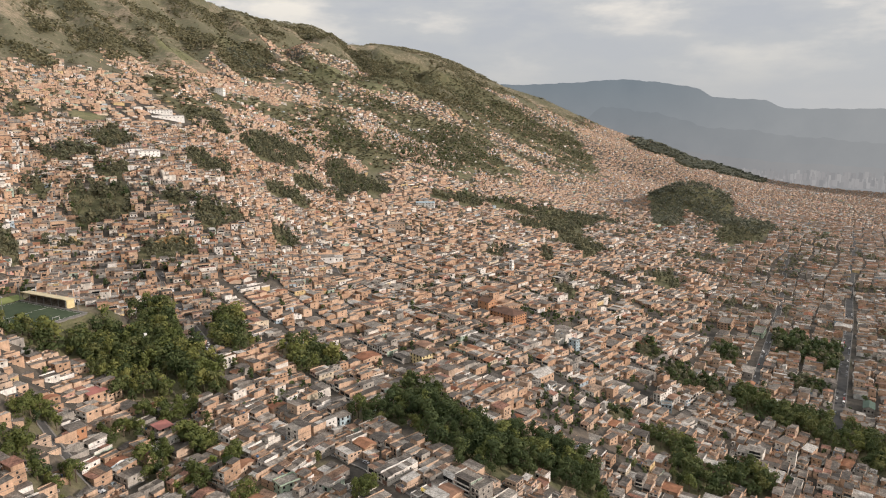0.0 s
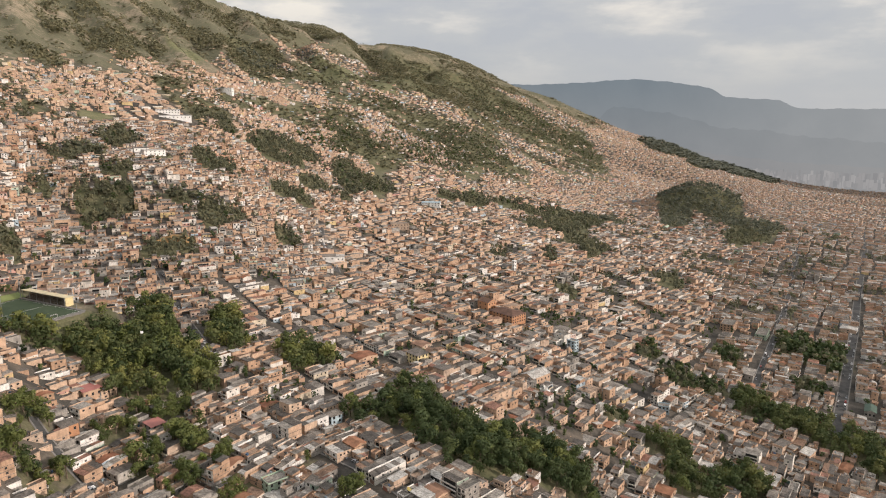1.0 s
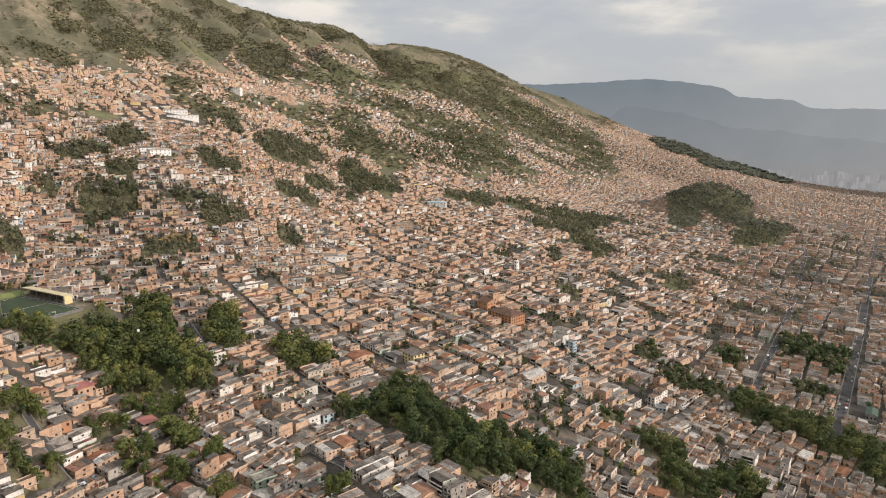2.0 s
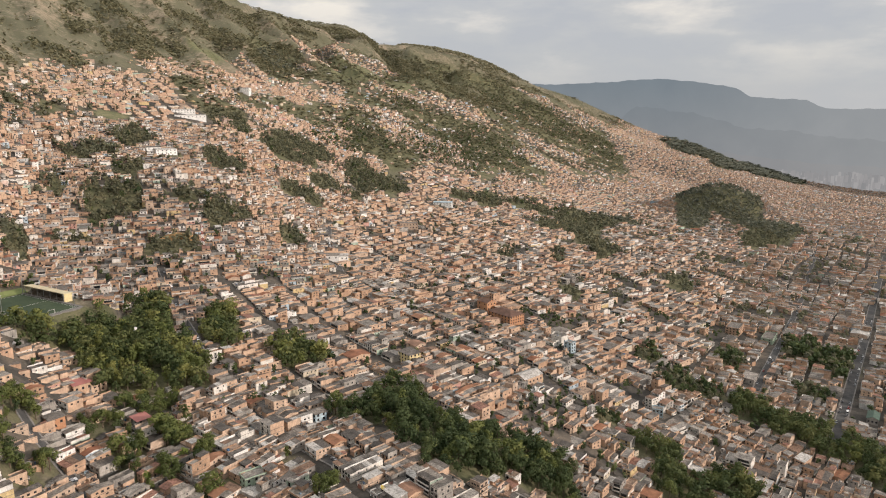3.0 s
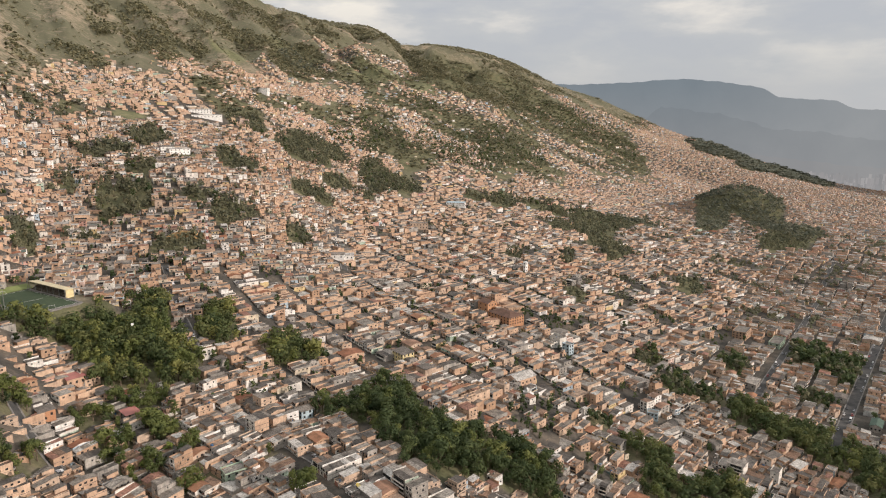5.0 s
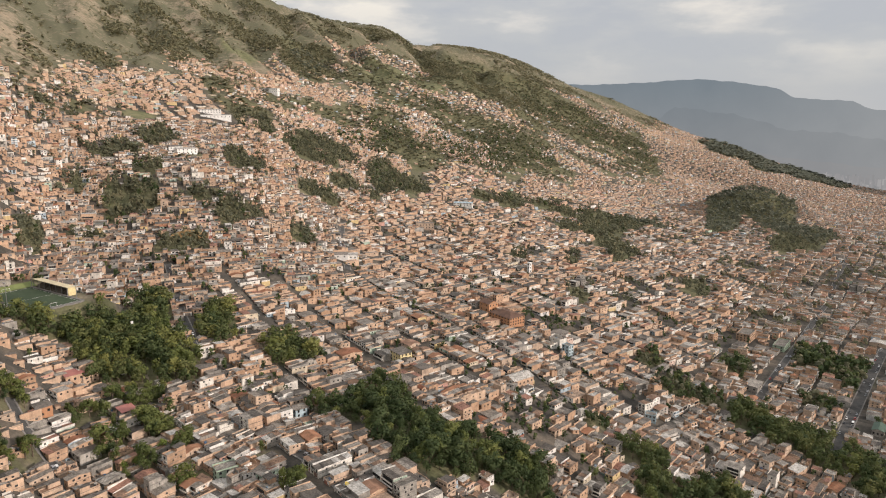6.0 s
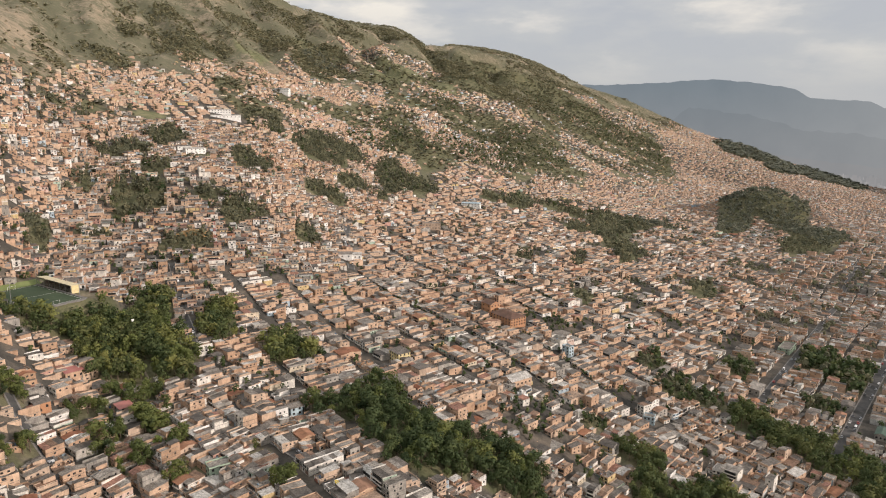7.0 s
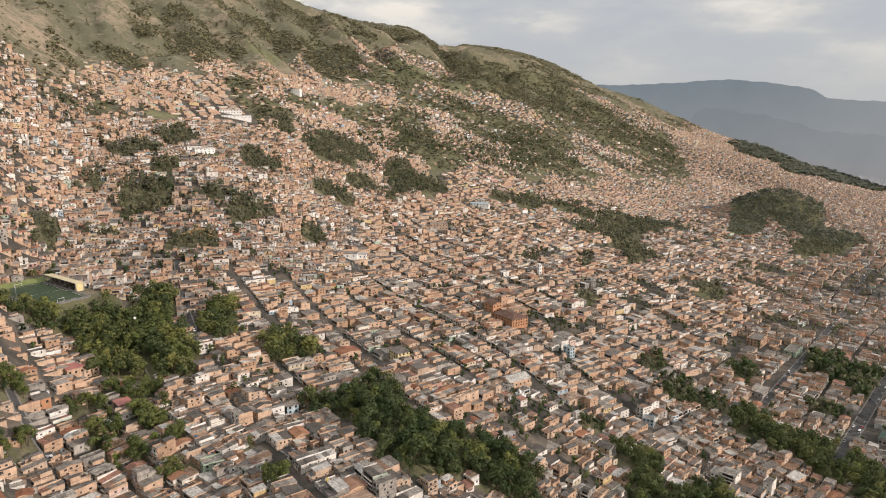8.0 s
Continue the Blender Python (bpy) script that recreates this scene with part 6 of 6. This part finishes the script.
# ---- trees ----
def crown(seed, count, lobes, leaf, squash=1.0, upward=0.0):
    """Leaf clumps over a few lobes, for a tree one metre high: corners and tones."""
    r = np.random.default_rng(seed)
    a = r.uniform(0, 2 * np.pi, lobes)
    far = r.uniform(0.05, 0.27, lobes)
    centre = np.stack([far * np.cos(a), far * np.sin(a), r.uniform(0.30, 0.80, lobes)], 1)
    centre[0] = (0, 0, 0.80)
    size = r.uniform(0.13, 0.24, lobes)
    pick = r.integers(0, lobes, count)
    d = r.normal(size=(count, 3))
    d[:, 2] += 0.35
    d /= np.linalg.norm(d, axis=1)[:, None]
    p = centre[pick] + d * (size[pick] * r.uniform(0.70, 1.10, count))[:, None] * (1, 1, 0.85)
    n = d + r.normal(scale=0.18, size=d.shape) + (0, 0, upward)
    n /= np.linalg.norm(n, axis=1)[:, None]
    u = np.cross(n, r.normal(size=n.shape))
    u /= np.linalg.norm(u, axis=1)[:, None]
    v = np.cross(n, u)
    s = (leaf * r.uniform(0.6, 1.4, count))[:, None]
    bend = n * s * r.uniform(-0.5, 0.2, (count, 1))
    q = np.stack([p - u * s, p - v * s * 0.8 + bend, p + u * s * 1.1, p + v * s * 0.8 + bend], 1)
    q[..., :2] *= squash
    # tone rises with height: light from above is put into the leaf colour
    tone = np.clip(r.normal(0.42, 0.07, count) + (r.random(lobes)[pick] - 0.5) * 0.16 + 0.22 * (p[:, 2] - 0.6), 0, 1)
    return q, tone


def trunk_quads(seed, tall=0.62):
    r = np.random.default_rng(seed)
    q = drum(0, 0, -0.06, tall * 0.6, 0.028, 0.018, 6, False) + drum(0, 0, tall * 0.6, tall, 0.018, 0.010, 6, False)
    for k in range(4):
        a, h = r.uniform(0, 6.28), r.uniform(0.28, 0.5)
        e = (0.2 * math.cos(a), 0.2 * math.sin(a), h + r.uniform(0.12, 0.25))
        q += [tuple(map(tuple, f)) for f in beam((0, 0, h), e, 0.009, 4)]
    return np.array(q, float)


MEDIUM = [crown(150 + k, 240, 9 + k % 4, 0.055, (1.0, 1.15, 0.8, 1.05, 0.62, 0.95)[k]) for k in range(6)]
FULL = [crown(100 + k, 470, 9 + k % 4, 0.039, (1.0, 1.15, 0.8, 1.05, 0.62, 0.95)[k]) for k in range(6)]
HALF = [crown(200 + k, 46, 6, 0.118, (1.0, 1.15, 0.85)[k % 3]) for k in range(6)]
FEW = [crown(300 + k, 30, 5, 0.125, 1.2, 0.3) for k in range(6)]
BUSH = [crown(400 + k, 8, 5, 0.27, 2.2, 0.9) for k in range(6)]


CLUMP = [crown(600 + k, 13, 5, 0.19, 1.25, 0.4) for k in range(6)]
TUFT = [crown(500 + k, 5, 4, 0.34, 2.0, 0.8) for k in range(6)]


def scatter(patches, step, margin=0.02):
    """Places in the patches, step apart, none on a neighbour."""
    got = []
    for a0, r0, da, dr in patches:
        n = max(1, int(math.pi * math.radians(da) * r0 * dr * 1.44 / (step * step) * 1.6))
        t, q = rng.uniform(0, 2 * math.pi, n), np.sqrt(rng.random(n)) * 1.12
        az, r = np.radians(a0 + da * q * np.cos(t)), metres(r0 + dr * q * np.sin(t))
        got.append(np.stack([r * np.sin(az), r * np.cos(az)], 1))
    p = np.concatenate(got)
    p = p[inside(patches, p[:, 0], p[:, 1]) > margin]
    cell, keep = {}, []
    for i, (x, y) in enumerate(p):
        k = (int(x // step), int(y // step))
        near = [cell[c] for c in ((k[0] + a, k[1] + b) for a in (-1, 0, 1) for b in (-1, 0, 1)) if c in cell]
        if k in cell or any((p[j][0] - x) ** 2 + (p[j][1] - y) ** 2 < (0.72 * step) ** 2 for j in near):
            continue
        cell[k] = i
        keep.append(i)
    return p[keep]


def plant(q, places, tall, kinds, mat, trunks=True, shade=0.0):
    """Adds trees at the places to one mesh."""
    z = height(places[:, 0], places[:, 1])
    which = rng.integers(0, len(kinds), len(places))
    for k, (corners, tone) in enumerate(kinds):
        sel = which == k
        if not sel.any():
            continue
        p, h, t = places[sel], tall[sel], rng.uniform(0, 2 * np.pi, sel.sum())
        c, s = np.cos(t)[:, None, None], np.sin(t)[:, None, None]
        wide = (h * rng.uniform(0.85, 1.2, len(h)))[:, None, None]
        x, y = corners[None, ..., 0] * wide, corners[None, ..., 1] * wide
        w = np.stack([x * c - y * s + p[:, 0, None, None], x * s + y * c + p[:, 1, None, None], corners[None, ..., 2] * h[:, None, None] + z[sel][:, None, None]], -1)
        own = rng.normal(0.06, 0.2, len(h))[:, None]
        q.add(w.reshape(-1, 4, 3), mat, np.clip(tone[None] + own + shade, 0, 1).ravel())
        if trunks:
            tq = trunk_quads(k)[:12]
            w = tq[None] * h[:, None, None, None] + np.column_stack([p, z[sel]])[:, None, None, :]
            q.add(w.reshape(-1, 4, 3), BARK, 0.4)


HOUSE_CELLS = {}
for row in LOTS[LOT_R < 760]:
    HOUSE_CELLS.setdefault((int(row[0] // 16), int(row[1] // 16)), []).append(row)


def clear_of_houses(p):
    """True where no house stands."""
    out = []
    for x, y in p:
        free = True
        for a in (-1, 0, 1):
            for b in (-1, 0, 1):
                for qx, qy, qt, qw, qd, _ in HOUSE_CELLS.get((int(x // 16) + a, int(y // 16) + b), ()):
                    c, s = math.cos(radians(qt)), math.sin(radians(qt))
                    if abs((x - qx) * c + (y - qy) * s) < qw / 2 + 0.6 and abs(-(x - qx) * s + (y - qy) * c) < qd / 2 + 0.6:
                        free = False
        out.append(free)
    return np.array(out)


def near_trees():
    places = np.concatenate([scatter(NEAR_WOODS, 5.6, -0.08), scatter(NEAR_TREES, 4.1), scatter(RAVINE_WOODS[:8], 5.0, 0.0)])
    places = places[clear_of_houses(places) & ~near_road(places[:, 0], places[:, 1]) & ~on_pitch(places[:, 0], places[:, 1], -3)]
    r = np.hypot(places[:, 0], places[:, 1])
    deep = inside(NEAR_WOODS + NEAR_TREES + RAVINE_WOODS, places[:, 0], places[:, 1])
    tall = rng.uniform(6.5, 14.5, len(r)) + np.clip(deep, 0, 0.5) * 7
    tall *= np.where(inside(NEAR_TREES, places[:, 0], places[:, 1]) > 0, 0.85, 1.0)
    tall *= np.where(np.degrees(np.arctan2(places[:, 0], places[:, 1])) > 14, 0.9, 1.0)
    order = np.argsort(r)
    meshes = []
    for k, (corners, tone) in enumerate(FULL):
        q, o, t = Quads(), Quads(), Quads()
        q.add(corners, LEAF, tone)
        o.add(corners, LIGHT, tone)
        t.add(trunk_quads(k), BARK, 0.5)
        meshes.append((q.mesh("crown"), t.mesh("trunk"), o.mesh("crown")))
    # lighter, olive-green kinds on the slope below the sports ground
    az = np.degrees(np.arctan2(places[:, 0], places[:, 1]))
    pale = rng.random(len(r)) < np.where(az < -9, np.where(inside(NEAR_TREES, places[:, 0], places[:, 1]) > 0, 0.82, 0.3), np.where(az < 12, 0.2, 0.03))
    words = ["broad dark green tree", "spreading green tree", "slim dark green tree", "dense green tree", "tall narrow tree", "round-crowned green tree"]
    for n, i in enumerate(order[:280]):
        k = int(rng.integers(0, 6))
        ob = new("tree")
        x, y = places[i]
        ob.matrix_world = pose(x, y, float(height(x, y)), 0, 0, float(rng.uniform(0, 360))) @ Matrix.Diagonal((*(tall[i] * rng.uniform(0.9, 1.15, 2)), tall[i], 1))
        tagged(ob, (words[k].replace("dark green", "light green").replace("green tree", "light green tree").replace("light light", "light") if pale[i] else words[k]) + " in the wooded ravine among houses", "tree", "ravine trees")
        child("crown", meshes[k][2 if pale[i] else 0], ob)
        child("trunk", meshes[k][1], ob)
    q = Quads()
    q.add(FULL[5][0], BRIGHT, FULL[5][1])
    bright = q.mesh("crown")
    for x, y, h in BRIGHT_TREES:
        x, y = x * MAP, y * MAP
        ob = new("tree")
        ob.matrix_world = pose(x, y, float(height(x, y)), 0, 0, 40 * h) @ Matrix.Diagonal((h * 1.15, h * 1.1, h, 1))
        tagged(ob, "round tree with fresh yellow-green leaves among houses", "tree", "ravine trees")
        child("crown", bright, ob)
        child("trunk", meshes[5][1], ob)
    rest = order[280:]
    q = Quads()
    plant(q, places[rest[~pale[rest]]], tall[rest[~pale[rest]]], MEDIUM, LEAF)
    plant(q, places[rest[pale[rest]]], tall[rest[pale[rest]]], MEDIUM, LIGHT)
    tagged(new("woodland", q.mesh("woodland")), "dense dark green woodland filling the ravines", "trees", kind="stuff")


near_trees()


def other_trees():
    q = Quads()
    def fringed(p, patches, rough=0.60):
        """Thins the trees out towards the edge, where houses begin."""
        deep = inside(patches, p[:, 0], p[:, 1], rough)
        return p[(rng.random(len(p)) < 0.10 + 0.86 * smooth(deep, -0.15, 0.22)) & ~near_road(p[:, 0], p[:, 1])]

    # small trees along the parallel streets
    c, sn = math.cos(radians(-50)), math.sin(radians(-50))
    u, v = rng.uniform(-600, 620, 2600), 180 + rng.integers(3, 16, 2600) * 53.52 + rng.choice([-4.1, 4.1], 2600)
    p = np.stack([u * c - v * sn, u * sn + v * c], 1)
    az, r = polar(p[:, 0], p[:, 1])
    ok = (az > -18) & (az < 16) & (r > 412) & (r < 900) & (built_up(p[:, 0], p[:, 1]) > 0.9) & free_of_landmarks(p[:, 0], p[:, 1])
    p = p[ok & ~valley_side(p[:, 0], p[:, 1]) & ~facing_slope(p[:, 0], p[:, 1]) & ~near_slope(p[:, 0], p[:, 1])]
    p = p[clear_of_houses(p)]
    plant(q, p, rng.uniform(2.8, 5.5, len(p)), FEW, LEAF)
    p = np.concatenate([fringed(scatter(HILL_WOODS, 5.9, -0.3), HILL_WOODS), fringed(scatter(RAVINE_WOODS[8:], 4.8, -0.2), RAVINE_WOODS[8:], 0.2)])
    pale = rng.random(len(p)) < np.where(p[:, 0] < 0, 0.95, 0.3)
    for sel, mat in ((pale, HAZY_OLIVE), (~pale, LEAF)):
        plant(q, p[sel], rng.uniform(5, 12.5, sel.sum()) * np.where(p[sel, 0] > 330, 1.15, 1.0), HALF, mat)
    y = YARDS + rng.uniform(-1.5, 1.5, YARDS.shape)
    close = np.hypot(*y.T) < 800
    plant(q, y[close], rng.uniform(4.5, 8.5, close.sum()), HALF, LEAF)
    plant(q, y[~close], rng.uniform(5.5, 10.5, (~close).sum()), FEW, HAZY_OLIVE, False)
    mid = [w for w in MID_WOODS if w[1] < 1340]
    p = fringed(scatter(mid, 7.8, -0.3), mid)
    p = p[(wobble(p[:, 0], p[:, 1], 17) > -0.45)]
    pale = rng.random(len(p)) < 0.95
    for sel, mat in ((pale, HAZY_OLIVE), (~pale, LEAF)):
        plant(q, p[sel], rng.uniform(5, 14, sel.sum()), HALF, mat)
    # the farthest woods take the greyest leaves, haze put into their colour
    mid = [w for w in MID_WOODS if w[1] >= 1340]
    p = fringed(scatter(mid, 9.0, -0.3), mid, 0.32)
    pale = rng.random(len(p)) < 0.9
    for sel, mat in ((pale, HAZY_GREEN), (~pale, HAZY_OLIVE)):
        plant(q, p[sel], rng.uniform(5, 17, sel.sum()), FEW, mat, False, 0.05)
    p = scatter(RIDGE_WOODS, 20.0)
    plant(q, p, rng.uniform(13, 20, len(p)), BUSH, HAZY_GREEN, False, 0.05)
    tagged(new("woodland", q.mesh("woodland")), "green trees in parks, yards and ravines across the town", "trees", kind="stuff")
    q = Quads()
    p = scatter(SCRUB_LAND, 12.0, -0.2)
    p = p[(rng.random(len(p)) > hamlets(p[:, 0], p[:, 1]) * 1.1) & (rng.random(len(p)) < 0.80 + 0.5 * wobble(p[:, 0], p[:, 1], 48))]
    plant(q, p, rng.uniform(4, 9, len(p)), BUSH, HAZY_OLIVE, False, 0.1)
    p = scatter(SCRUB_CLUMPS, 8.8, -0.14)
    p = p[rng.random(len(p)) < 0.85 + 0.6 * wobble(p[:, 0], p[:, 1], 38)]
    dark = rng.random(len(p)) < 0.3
    for sel, mat in ((dark, LEAF), (~dark, HAZY_OLIVE)):
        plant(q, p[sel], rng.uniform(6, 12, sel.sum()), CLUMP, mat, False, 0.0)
    # mountain woods get a lifted tone, again haze as colour
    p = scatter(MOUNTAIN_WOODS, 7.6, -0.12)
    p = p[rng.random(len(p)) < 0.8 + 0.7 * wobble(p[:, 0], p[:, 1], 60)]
    plant(q, p, rng.uniform(7, 15, len(p)), CLUMP, HAZY_OLIVE, False, 0.3)
    # the mountain above the last houses
    n = 62000
    az, r = rng.uniform(-47, 17, n), np.sqrt(rng.uniform(0.045, 1.0, n)) * 4480
    x, y = metres(r) * np.sin(np.radians(az)), metres(r) * np.cos(np.radians(az))
    edge = np.interp(az, EDGE_BEARING, EDGE_FAR)
    # thickets in the gullies, thin cover on the spurs
    thick = smooth(wobble(x, y, 120) + 0.8 * wobble(y, x, 47) + 0.5 * wobble(x, y, 19), -0.1, 1.0)
    ok = (r > edge * 0.84) & (rng.random(n) < 0.22 + 0.75 * thick)
    big = thick[ok]
    p = np.stack([x, y], 1)[ok]
    plant(q, p, rng.uniform(2.0, 4.2, len(p)) * (1 + np.hypot(*p.T) / 4500) * (0.7 + 0.8 * big), TUFT, HAZY_SCRUB, False, 0.05)
    tagged(new("scrub", q.mesh("scrub")), "olive green scrub and small trees on the dry slopes", "scrub", kind="stuff")


other_trees()
